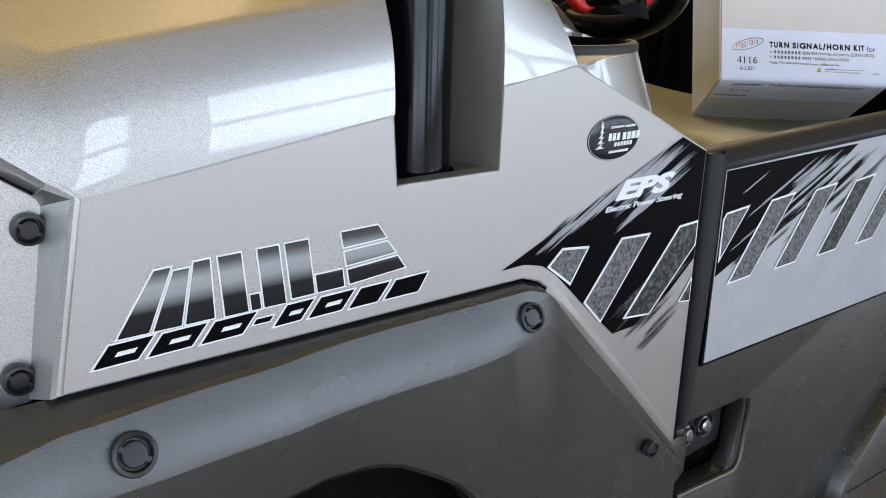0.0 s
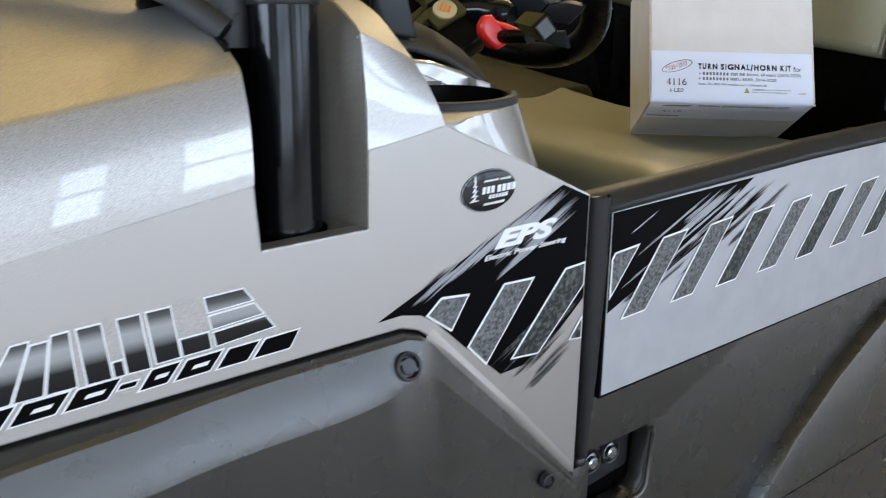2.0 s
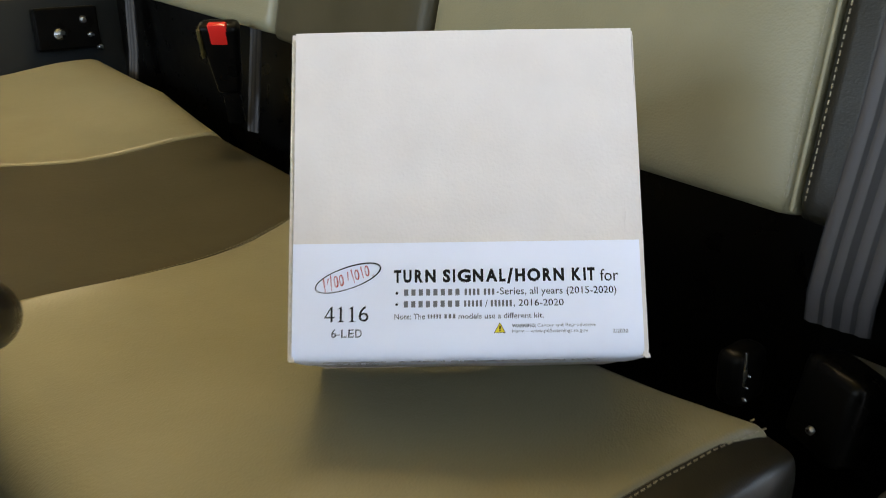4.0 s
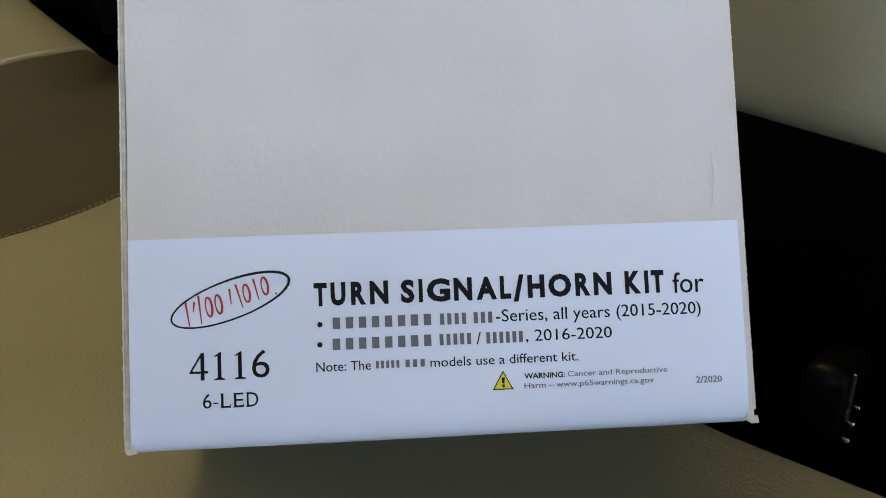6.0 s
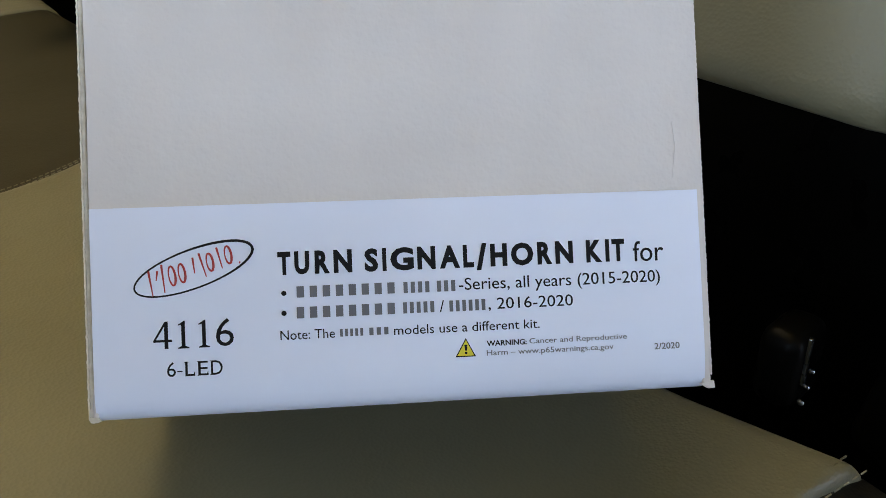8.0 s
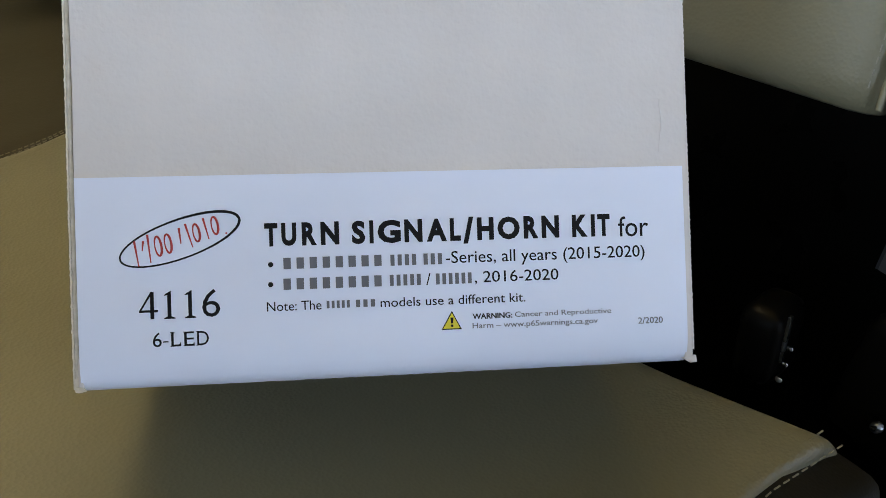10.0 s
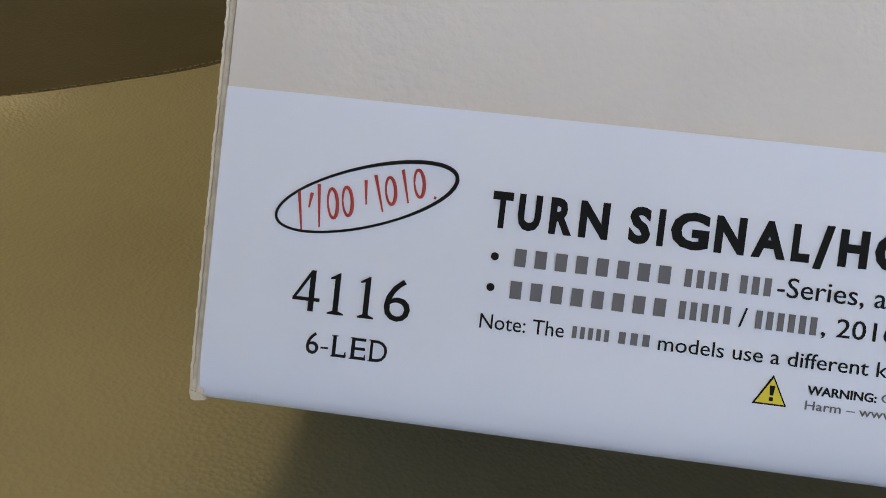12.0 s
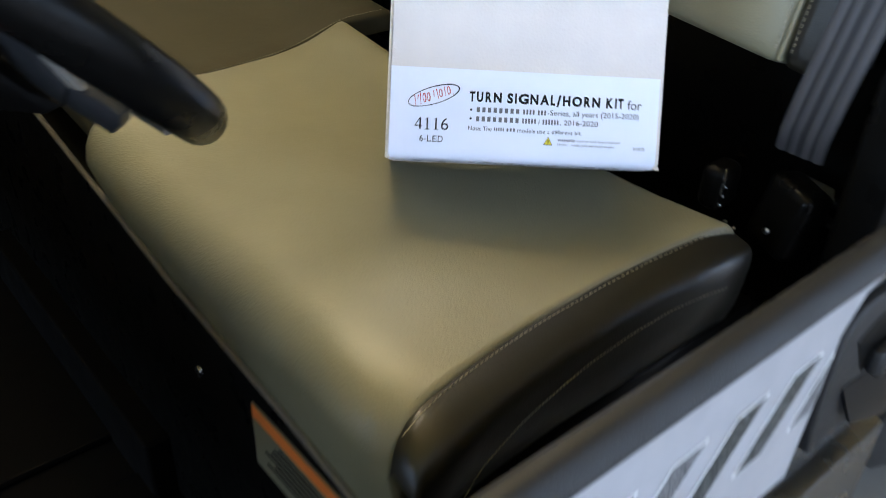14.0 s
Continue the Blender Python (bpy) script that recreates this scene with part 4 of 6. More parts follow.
for o_ in (0.0, 0.010):
    part("loop_arm", sweep([(0.046 - o_ * 0.5, 0.300 + o_, 1.054 + o_ * 0.3), (0.064, 0.315 + o_, 1.060 + o_ * 0.3), (0.085, 0.325 + o_, 1.068 + o_ * 0.3)], 0.0042, 8, 0.6), OLIVE, V, "", 40)
part("dash_body", block(-0.45, -0.12, 0.28, 1.5, 0.75, 1.07, 0.03, 3), DASH, V, "dark plastic dashboard", 40)
grip = part("grip_post", slab([(-0.0905, 1.120), (-0.0895, 1.085), (-0.082, 1.062), (-0.050, 1.058), (-0.0565, 1.082), (-0.0635, 1.118)], 0.156, 0.178, 0.004, 3), DASH, V, "dark plastic grip post", 40)
# Black slab stands for the shadow beside the grip.
part("grip_shadow_slab", slab([(-0.094, 1.112), (-0.093, 1.084), (-0.10, 1.066), (-0.092, 1.052), (-0.082, 1.06), (-0.088, 1.085), (-0.089, 1.112)], 0.162, 0.176), SMOOTH_BLACK, grip)
part("grip_cap", slab([(-0.108, 1.121), (-0.104, 1.1125), (-0.088, 1.1095), (-0.074, 1.1085), (-0.069, 1.113), (-0.068, 1.16), (-0.10, 1.16)], 0.146, 0.19, 0.004, 3), SMOOTH_BLACK, grip, "", 40)

# ------------------------------------------------------------------ steering
WC = Vector((0.1754, 0.3919, 1.1278))
WN = Vector((math.cos(0.79) * math.cos(0.0926), math.cos(0.79) * math.sin(0.0926), math.sin(0.79))).normalized()
WU = WN.cross(Vector((0, 0, 1))).normalized()
WV = WN.cross(WU).normalized() * -1
WM = Matrix.Translation(WC) @ Matrix((WU, WV, WN)).transposed().to_4x4()
wheel = empty("steering_wheel", V)
part("wheel_rim", turn_to(sweep([(0.1768 * math.cos(2 * math.pi * k / 64), 0.1768 * math.sin(2 * math.pi * k / 64), 0) for k in range(64)], 0.0165, 20, 1.0, True), WM), SMOOTH_BLACK, wheel, "black soft-grip steering wheel rim", 40)
SPOKE = bump(rough_vary(principled("grey_spoke_plastic", (0.017, 0.017, 0.018), 0.42, spec=0.4), 40, 0.3, 0.42), 800, 0.2, 0.0004)




def facing(c, n):
    """A frame at c whose -y looks along n, with x level."""
    n = Vector(n).normalized()
    x = Vector((0, 0, 1)).cross(n).normalized()
    return Matrix.Translation(c) @ Matrix((x, -n, n.cross(x))).transposed().to_4x4()


SPOKE_N = (-0.937, -0.176, -0.302)
spoke = part("spoke", turn_to(slab([(-0.042, 0.0373), (-0.046, 0.0189), (-0.0267, 0.0066), (0.0, 0.0004), (0.0217, 0.0205), (0.0081, 0.0339), (0.0014, 0.0484), (0.004, 0.063), (-0.0152, 0.0604)], 0, 0.010, 0.003, 3), facing((0.2085, 0.2972, 1.0542), SPOKE_N)), SPOKE, wheel, "dark grey steering wheel spoke", 40)
part("spoke_lip", turn_to(slab([(-0.0001, 0.0019), (0.0113, 0.0068), (0.0166, -0.0194), (0.0313, -0.036), (0.0187, -0.0381), (0.0037, -0.0248)], 0, 0.005, 0.0015), facing((0.1919, 0.2896, 1.1101), SPOKE_N)), RECESS, spoke, "", 40)
part("spoke_arm", turn_to(slab([(-0.0462, 0.0036), (-0.0205, 0.0066), (-0.001, 0.0032), (-0.0097, -0.0075), (-0.024, -0.0184), (-0.0672, -0.0153)], 0, 0.008, 0.002), facing((0.2162, 0.229, 1.07), SPOKE_N)), SPOKE, spoke, "", 40)
# Lighter than the spoke: its white highlight is put into the colour.
part("spoke_foot", turn_to(slab([(-0.0584, 0.0182), (-0.0042, 0.0209), (0.0001, 0.0001), (-0.0294, 0.0043)], 0, 0.006, 0.002), facing((0.264, 0.2987, 1.0204), SPOKE_N)), principled("highlight_grey_plastic", (0.07, 0.07, 0.075), 0.3, 0.3), wheel, "lower spoke trim, lighter grey for its highlight", 40)
part("hub", turn_to(lathe([(0.0, -0.02), (0.025, -0.022), (0.034, -0.03), (0.036, -0.05), (0.03, -0.09), (0.0, -0.09)], (0, 0, 0), (0, 0, 1), 32), WM), TREAD, wheel, "", 40)
part("steering_column", sweep([WC - WN * 0.06, WC - WN * 0.16, WC - WN * 0.34], [0.024, 0.026, 0.028], 20), TREAD, V, "black steering column shroud", 40)
pod = turn_to(lathe([(0.0, -1.0)] + [(math.sin(a), -math.cos(a)) for a in span(0.15, 1.6, 9)] + [(0.9, 0.35), (0.0, 0.45)], (0, 0, 0), (0, 0, 1), 36), Matrix.Translation((0.132, 0.352, 1.141)) @ Matrix.Rotation(0.25, 4, "Y") @ Matrix.Diagonal((0.045, 0.06, 0.03, 1.0)))
part("column_shroud", turn_to(slab([(-0.0402, 0.0186), (0.0217, 0.0155), (0.037, 0.0031), (0.0386, -0.0158), (0.0532, -0.0295), (0.0704, -0.0393), (0.0592, -0.0444), (0.0164, -0.0367), (-0.0139, -0.0113), (-0.0359, -0.0022)], 0, 0.03, 0.003, 2), facing((0.15, 0.34, 1.09), (-0.422, -0.903, 0.076))), TREAD, V, "black steering column shroud", 40)
# The olive colour stands for the warm room mirrored in the pod.
part("gauge_pod", pod, VINYL_DARK, V, "rounded gauge pod under the dash, olive for the warm room it reflects", 50)

# switch cluster on the column
SC = Vector((0.0946, 0.3132, 1.0695))
cluster = empty("switch_cluster", V)
CN = Vector((-0.35, -0.6, 0.72)).normalized()
CX = Vector((0.01, -0.105, -0.035))
CX = (CX - CN * CX.dot(CN)).normalized()
CY = CN.cross(CX)
CM = Matrix.Translation(SC) @ Matrix((CX, CY, CN)).transposed().to_4x4()
part("switch_body", turn_to(block(0.004, 0.048, -0.024, 0.02, -0.034, -0.006, 0.006, 3), CM), SMOOTH_BLACK, cluster, "black switch housing", 40)
part("badge_plate", turn_to(block(-0.013, 0.0145, -0.021, 0.021, -0.007, -0.0005, 0.0015), CM), OLIVE, cluster, "olive plastic plate", 40)
badge_ = part("round_badge", turn_to(lathe([(0.0128, -0.001), (0.0128, 0.002), (0.0112, 0.003), (0.0, 0.0028)], (0, 0, 0), (0, 0, 1), 32), CM), principled("cream_badge", (0.5, 0.38, 0.2), 0.5), cluster, "round cream badge", 35)
for k in range(3):
    part("badge_mark", turn_to(block(-0.0055 + 0.0045 * k, -0.003 + 0.0045 * k, -0.005, 0.005, 0.0026, 0.0034), CM @ Matrix.Rotation(radians(35), 4, "Z")), ORANGE, badge_)
part("square_cap", turn_to(block(-0.038, -0.015, -0.013, 0.017, -0.006, 0.008, 0.002), CM), OLIVE, cluster, "olive square cap", 40)
part("cap_step", turn_to(block(-0.018, -0.013, -0.011, 0.013, -0.006, 0.003, 0.001), CM), SMOOTH_BLACK, cluster)
part("red_cap", turn_to(slab([(-0.0151, 0.0093), (-0.0099, 0.0184), (-0.0025, 0.0188), (0.0168, -0.0034), (0.0145, -0.0096), (0.0042, -0.0156), (-0.0038, -0.0124), (-0.0148, 0.0009)], -0.006, 0.012, 0.005, 4), facing((0.1072, 0.2475, 1.0487), (-0.419, -0.896, 0.149))), RED, cluster, "red plastic toggle cap", 50)
part("red_link", sweep([(0.112, 0.262, 1.060), (0.116, 0.24, 1.056), (0.117, 0.222, 1.052)], 0.0035, 8), RED, cluster, "", 50)
part("black_stub", sweep([(0.120, 0.325, 1.066), (0.135, 0.297, 1.068), (0.146, 0.272, 1.064), (0.148, 0.266, 1.063)], [0.014, 0.016, 0.016, 0.011], 18), GLOSS_BLACK, cluster, "glossy black stub", 40)
SM = facing((0.1035, 0.168, 1.058), (-0.465, -0.872, 0.151))
SQ = [(0.0003, 0.0145), (0.0113, -0.002), (-0.0021, -0.0121), (-0.0132, 0.0022)]
bm = slab(SQ, -0.001, 0.020, 0.0012)
for v in bm.verts:
    if v.co.y > 0.015:
        v.co.x, v.co.z = v.co.x * 0.8 - 0.014, v.co.z * 0.8 + 0.007
sq = part("square_switch", turn_to(bm, SM), OLIVE, cluster, "dark square push switch", 40)
part("switch_rim", turn_to(slab([(x * 1.02, z * 1.02) for x, z in SQ], -0.003, 0.0, 0.0008), SM), SMOOTH_BLACK, sq)
part("switch_face", turn_to(slab([(x * 0.80, z * 0.80) for x, z in SQ], -0.0042, -0.0025, 0.0006), SM), principled("grey_switch_face", (0.06, 0.06, 0.065), 0.25), sq)
part("switch_arm", sweep([(0.115, 0.255, 1.045), (0.109, 0.215, 1.048), (0.105, 0.19, 1.05)], 0.007, 10), SMOOTH_BLACK, cluster, "", 40)
part("lever", sweep([(0.098, 0.337, 1.064), (0.084, 0.347, 1.056), (0.066, 0.359, 1.045), (0.045, 0.365, 1.043)], [0.011, 0.010, 0.009, 0.009], 12, 0.5), OLIVE, cluster, "", 40)
KM = facing((0.0974, 0.3024, 1.0268), (-0.377, -0.911, 0.169))
lock = part("ignition_lock", turn_to(lathe([(0.0, -0.004), (0.0065, -0.004), (0.0085, -0.002), (0.0088, 0.004), (0.0075, 0.010), (0.0075, 0.020), (0.0, 0.020)], (0.0, 0, -0.006), (-0.45, 0.75, 0.3), 18), KM), STEEL, cluster, "steel ignition lock and key", 40)
part("key_blade", turn_to(block(-0.0010, 0.0010, -0.010, -0.002, -0.014, 0.004, 0.0006), KM), STEEL, lock, "", 40)
part("key_tag", turn_to(slab([(0.0093, -0.0075), (0.0138, -0.007), (0.0244, -0.0197), (0.0252, -0.0243), (0.0186, -0.0228), (0.0108, -0.013)], -0.004, -0.001, 0.001), KM), GLOSS_BLACK, lock, "black key head", 40)
part("spare_key", turn_to(slab([(-0.0138, -0.0163), (-0.0125, -0.0085), (-0.0085, -0.0075), (-0.0072, -0.0165), (-0.0105, -0.0215)], -0.002, -0.0005, 0.0005), KM), STEEL, lock)
part("key_ring", turn_to(sweep([(-0.0055 + 0.007 * math.cos(2 * math.pi * k / 24), -0.005, -0.006 + 0.007 * math.sin(2 * math.pi * k / 24)) for k in range(24)], 0.0007, 6, 1.0, True), KM), STEEL, lock)
part("banjo_bolt", lathe([(0.0, 0), (0.008, 0), (0.008, 0.006), (0.005, 0.009), (0, 0.009)], (0.1265, 0.3627, 1.079), (-0.3, -0.4, 1), 6), BRASS, cluster)

# ------------------------------------------------------------------ door
door = empty("door", V)
DOOR = [(0.006, 0.60), (0.006, 0.652), (0.082, 0.6515), (0.091, 0.660), (0.0955, 0.712), (0.093, 0.7175), (0.006, 0.7175), (0.006, 0.947), (0.70, 0.953), (0.72, 0.945), (0.72, 0.45), (0.25, 0.45), (0.12, 0.52)]
part("door_shell", slab(DOOR, 0.004, 0.0208, 0.003), PLASTIC, door, "black grained plastic door shell", 40)
top_rows = []
for x in [0.0045, 0.008, 0.02] + span(0.05, 0.72, 12):
    e = 0.004 * max(0, 1 - (x - 0.0045) / 0.006)
    z = 0.9475 + 0.0065 * min(1, x / 0.3)
    top_rows.append([(x, 0.0 + e, z - 0.016), (x, -0.003 + e, z - 0.0138), (x, -0.0035 + e, z - 0.0115), (x, -0.0025 + e, z - 0.0090), (x, 0.0010 + 0.7 * e, z - 0.0052), (x, 0.0050 + 0.4 * e, z - 0.0013), (x, 0.0075 + 0.2 * e, z + 0.0004), (x, 0.0105, z + 0.0013), (x, 0.015, z + 0.0018), (x, 0.0185, z + 0.0005), (x, 0.0206, z - 0.004), (x, 0.0212, z - 0.06)])
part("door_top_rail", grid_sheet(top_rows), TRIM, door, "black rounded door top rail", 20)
front_rows = []
for z in [0.722, 0.76, 0.80, 0.88, 0.934, 0.944, 0.9475]:
    w = lerp_at(z, [0.722, 0.76, 0.81, 0.86, 0.90], [0.0075, 0.0120, 0.0172, 0.0200, 0.0205])
    front_rows.append([(w, 0.0035, z), (w - 0.0004, -0.0005, z), (0.90 * w, -0.003, z), (0.66 * w + 0.001, -0.005, z), (0.36 * w + 0.0018, -0.0045, z), (0.12 * w + 0.0022, -0.002, z), (0.0022, 0.003, z), (0.0022, 0.03, z)])
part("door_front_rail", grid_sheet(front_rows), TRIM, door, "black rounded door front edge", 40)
PANEL = [(0.0228, 0.7735), (0.0225, 0.9335), (0.30, 0.9385), (0.628, 0.9385), (0.600, 0.931), (0.5815, 0.905), (0.578, 0.85), (0.5705, 0.777)]
part("panel_border", slab([(0.0208, 0.7705), (0.0205, 0.9365), (0.30, 0.9415), (0.634, 0.9415), (0.603, 0.933), (0.5845, 0.905), (0.581, 0.85), (0.5735, 0.7745)], -0.001, 0.006, 0.0006), SMOOTH_BLACK, door)
panel = part("door_panel", slab(PANEL, -0.0016, 0.004), FILM, door, "grey door panel with black slanted stripes")


decal("dark_field", [(0.0235, 0.848), (0.0235, 0.9325), (0.206, 0.9345), (0.170, 0.914), (0.12, 0.891), (0.08, 0.872), (0.045, 0.857)], 1, BLACK_FILM, panel).location = (0, -0.0016, 0)
PX = lambda x, z: 0.0235 < x < 0.30 and 0.80 < z < 0.9335
edge_in = lambda x: 0.848 + 0.436 * (x - 0.0235)      # lower edge of the dark field
for sd, n, box_, L, lev, mat, inside in ((11, 14, (0.024, 0.20, 0.845, 0.93), (0.05, 0.13), 1.6, BLACK_FILM, lambda x, z: PX(x, z) and edge_in(x) - 0.026 < z < edge_in(x) + 0.02),
                                         (14, 9, (0.03, 0.25, 0.85, 0.93), (0.04, 0.10), 1.4, WORN_FILM, lambda x, z: PX(x, z) and edge_in(x) - 0.045 < z < edge_in(x)),
                                         (12, 11, (0.026, 0.13, 0.862, 0.931), (0.04, 0.12), 2.2, STREAK_FILM, lambda x, z: PX(x, z) and z > edge_in(x) + 0.006),
                                         (13, 7, (0.10, 0.22, 0.90, 0.932), (0.03, 0.08), 2.4, STREAK_FILM, lambda x, z: PX(x, z) and z > edge_in(x) - 0.012)):
    streaks(panel, sd, n, *box_, L, lev, mat, inside, (0.917, 0.40)).location = (0, -0.0016, 0)
for k in range(10):
    b0 = 0.0385 + 0.0628 * (k - 1) if k else -0.024
    t0 = b0 + 0.0475
    poly = [(b0, 0.8385), (b0 + 0.0305, 0.8395), (t0 + 0.0325, 0.9035), (t0 - 0.0005, 0.9015)]
    if k == 0:
        poly = [(0.0240, 0.8595), (0.0240, 0.894), (0.0275, 0.8995), (0.057, 0.9015)]
    if k == 9:
        poly = [(0.5415, 0.8405), (0.5690, 0.8425), (0.5765, 0.8560), (0.5775, 0.893)]
    stripe(panel, poly, WORN_FILM if k in (3, 5, 7, 8) else GREY_FILM, 0.0016, 3).location = (0, -0.0016, 0)
for ob in panel.children:
    ob.location = (0, -0.0016, 0)
# lower sculpted field with its raised edge
part("door_lower_field", slab([(0.64, 0.753), (0.528, 0.749), (0.46, 0.717), (0.393, 0.6785), (0.323, 0.626), (0.274, 0.573), (0.267, 0.551), (0.262, 0.45), (0.718, 0.45), (0.718, 0.753)], -0.013, 0.006, 0.0035, 2), PLASTIC, door, "raised lower door field", 30)
part("field_seam", sweep([(0.278, -0.0130, 0.560), (0.716, -0.0130, 0.560)], 0.0009, 8), SMOOTH_BLACK, door)
part("field_seam", slab([(0.30, 0.533), (0.70, 0.528), (0.70, 0.5265), (0.30, 0.5315)], -0.0126, -0.010), SMOOTH_BLACK, door)
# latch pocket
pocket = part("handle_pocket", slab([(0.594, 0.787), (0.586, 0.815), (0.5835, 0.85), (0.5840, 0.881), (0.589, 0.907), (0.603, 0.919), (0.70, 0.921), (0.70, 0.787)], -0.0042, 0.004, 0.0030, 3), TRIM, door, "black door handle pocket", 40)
# Dark raised plate stands for the shade in the hole; nothing is cut.
part("pocket_hole_shade", slab([(0.609, 0.886), (0.636, 0.897), (0.69, 0.895), (0.69, 0.855), (0.661, 0.850), (0.635, 0.847)], -0.0052, -0.0035, 0.0006), SMOOTH_BLACK, pocket)
part("pocket_ramp", grid_sheet([[(0.612, -0.005, 0.843), (0.655, -0.005, 0.838), (0.70, -0.005, 0.830)], [(0.618, -0.010, 0.825), (0.66, -0.013, 0.815), (0.70, -0.014, 0.805)], [(0.632, -0.0125, 0.802), (0.665, -0.016, 0.790), (0.70, -0.017, 0.782)]]), GLOSS_BLACK, pocket, "glossy black finger ramp", 50, 0.003)
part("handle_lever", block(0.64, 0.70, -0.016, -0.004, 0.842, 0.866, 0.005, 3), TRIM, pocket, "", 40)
part("pocket_screw", lathe([(0.004, 0), (0.004, 0.0015), (0, 0.002)], (0.657, -0.0052, 0.902), (0, -1, 0), 12), STEEL, pocket)
part("lock_screw", lathe([(0.004, 0), (0.004, 0.002), (0, 0.003)], (0.655, -0.012, 0.55), (0, -1, 0), 12), STEEL, door)
# hinge pocket
part("hinge_pocket", slab([(0.004, 0.640), (0.004, 0.73), (0.10, 0.73), (0.10, 0.640)], 0.0285, 0.033, 0.0008), SMOOTH_BLACK, door, "black hinge pocket in the door", 40)
part("pocket_edge", sweep([(0.008, 0.0005, 0.6525), (0.081, 0.0, 0.6505), (0.0865, -0.001, 0.6530), (0.0925, -0.001, 0.660), (0.0965, -0.001, 0.713), (0.093, -0.001, 0.7185)], 0.0028, 8), PLASTIC, door, "", 40)
hinge = part("hinge_plate", slab([(0.0, 0.664), (0.0, 0.705), (0.018, 0.708), (0.084, 0.712), (0.088, 0.706), (0.088, 0.676), (0.084, 0.672)], 0.020, 0.026, 0.001), CLIP_BLACK, V, "black door hinge", 40)
for x, z in ((0.0365, 0.6945), (0.061, 0.6965)):
    part("hinge_bolt", lathe([(0.0085, 0), (0.0085, 0.0015), (0.0062, 0.002), (0.006, 0.0055), (0.0045, 0.007), (0, 0.0073)], (x, 0.020, z), (0, -1, 0), 20), STEEL, hinge, "zinc hinge bolt", 40)
    part("bolt_collar", lathe([(0.0098, 0.0), (0.0098, 0.004), (0.0108, 0.0045), (0.0118, 0.003), (0.0122, 0.0)], (x, 0.020, z), (0, -1, 0), 24), CLIP_BLACK, hinge, "", 40)
part("hinge_knuckle", lathe([(0.0, 0), (0.0052, 0), (0.0058, 0.0012), (0.0058, 0.0055), (0.0048, 0.0068), (0, 0.0068)], (0.0065, 0.004, 0.7115), (0, 0, 1), 16), CLIP_BLACK, hinge, "", 40)
part("hinge_leaf", slab([(-0.0035, 0.664), (-0.0035, 0.7105), (0.0148, 0.7125), (0.0160, 0.7085), (0.0160, 0.6755), (0.0105, 0.6695)], 0.0005, 0.0060, 0.0012, 2), PLASTIC, hinge, "dark olive hinge leaf", 40)
part("leaf_hole", lathe([(0.0016, 0), (0.0016, 0.0004), (0, 0.0004)], (0.0015, 0.0006, 0.690), (0, -1, 0), 12), SMOOTH_BLACK, hinge)

# ------------------------------------------------------------------ seats


def seat_z(x, y):
    z = 0.866 + 0.03 * (y - 0.155) + (0.06 * (y - 0.6) if y > 0.6 else 0)
    f = max(0.0, min(1.0, (0.60 - x) / 0.29))
    k = max(0.0, min(1.0, 1 - (y - 0.155) / 0.09))
    z -= k * k * (3 - 2 * k) * lerp_at(x, [0.31, 0.365, 0.42, 0.46, 0.5, 0.55, 0.6, 0.65, 0.7], [0.013, 0.014, 0.011, 0.0075, 0.005, 0.0, -0.003, -0.005, -0.004])
    return z + 0.031 * f * f * (3 - 2 * f) + 0.008 * max(0.0, min(1, (x - 0.62) / 0.1))


def cushion(x0, x1, y0, y1, rx0, rx1, ry0, ry1, z_low, zf, dish=0.0, near=0.001, far=0.001, warp=None):
    """A padded seat top with rolled edges; radii for front, back and both sides."""
    def steps(a, b, ra, rb, n):
        k = [0.0, 0.06, 0.18, 0.36, 0.6, 1.0]
        return [a + ra * v for v in k] + span(a + ra, b - rb, n + 2)[1:-1] + [b - rb * v for v in reversed(k)]
    xs, ys = steps(x0, x1, rx0, rx1, 14), sorted(set(steps(y0, y1, ry0, ry1, 14) + span(y1 - 0.085, y1 - 0.015, 7)))

    def top(x, y):
        kx = max(1 - (x - x0) / rx0, 1 - (x1 - x) / rx1, 0)
        ky = max(1 - (y - y0) / ry0, 1 - (y1 - y) / ry1, 0)
        drop = 0.0
        for k, r in ((kx, rx0 if x - x0 < x1 - x else rx1), (ky, ry0 if y - y0 < y1 - y else ry1)):
            drop += r * (1 - math.sqrt(max(0.0, 1 - k * k)))
        u = (y - y0) / (y1 - y0)
        return max(zf(x, y) - drop - dish * math.sin(math.pi * u), z_low + 0.12 * (y - 0.27) + 0.002)
    def plan(x, y):
        xf = x0
        for d, R in ((y - y0, near), (y1 - y, far)):
            if d < R:
                xf = max(xf, x0 + R - math.sqrt(max(0.0, R * R - (R - d) ** 2)))
        return xf + (x - x0) * (x1 - xf) / (x1 - x0)
    bm = sheet(lambda x, y: (plan(x, y), y + (warp(plan(x, y)) - y0) * max(0.0, 1 - (y - y0) / 0.16) + far_shift(x, y) if warp else y + (near_shift(x, y) if y0 > 0.7 and y0 < 0.75 else 0), top(x, y)), xs, ys)
    rim = [e for e in bm.edges if e.is_boundary]
    ext = bmesh.ops.extrude_edge_only(bm, edges=rim)
    for v in ext["geom"]:
        if isinstance(v, bmesh.types.BMVert):
            v.co.z = z_low + 0.12 * (v.co.y - 0.27)
            if v.co.x < x0 + 0.1:
                v.co.x += 0.017
    return bm


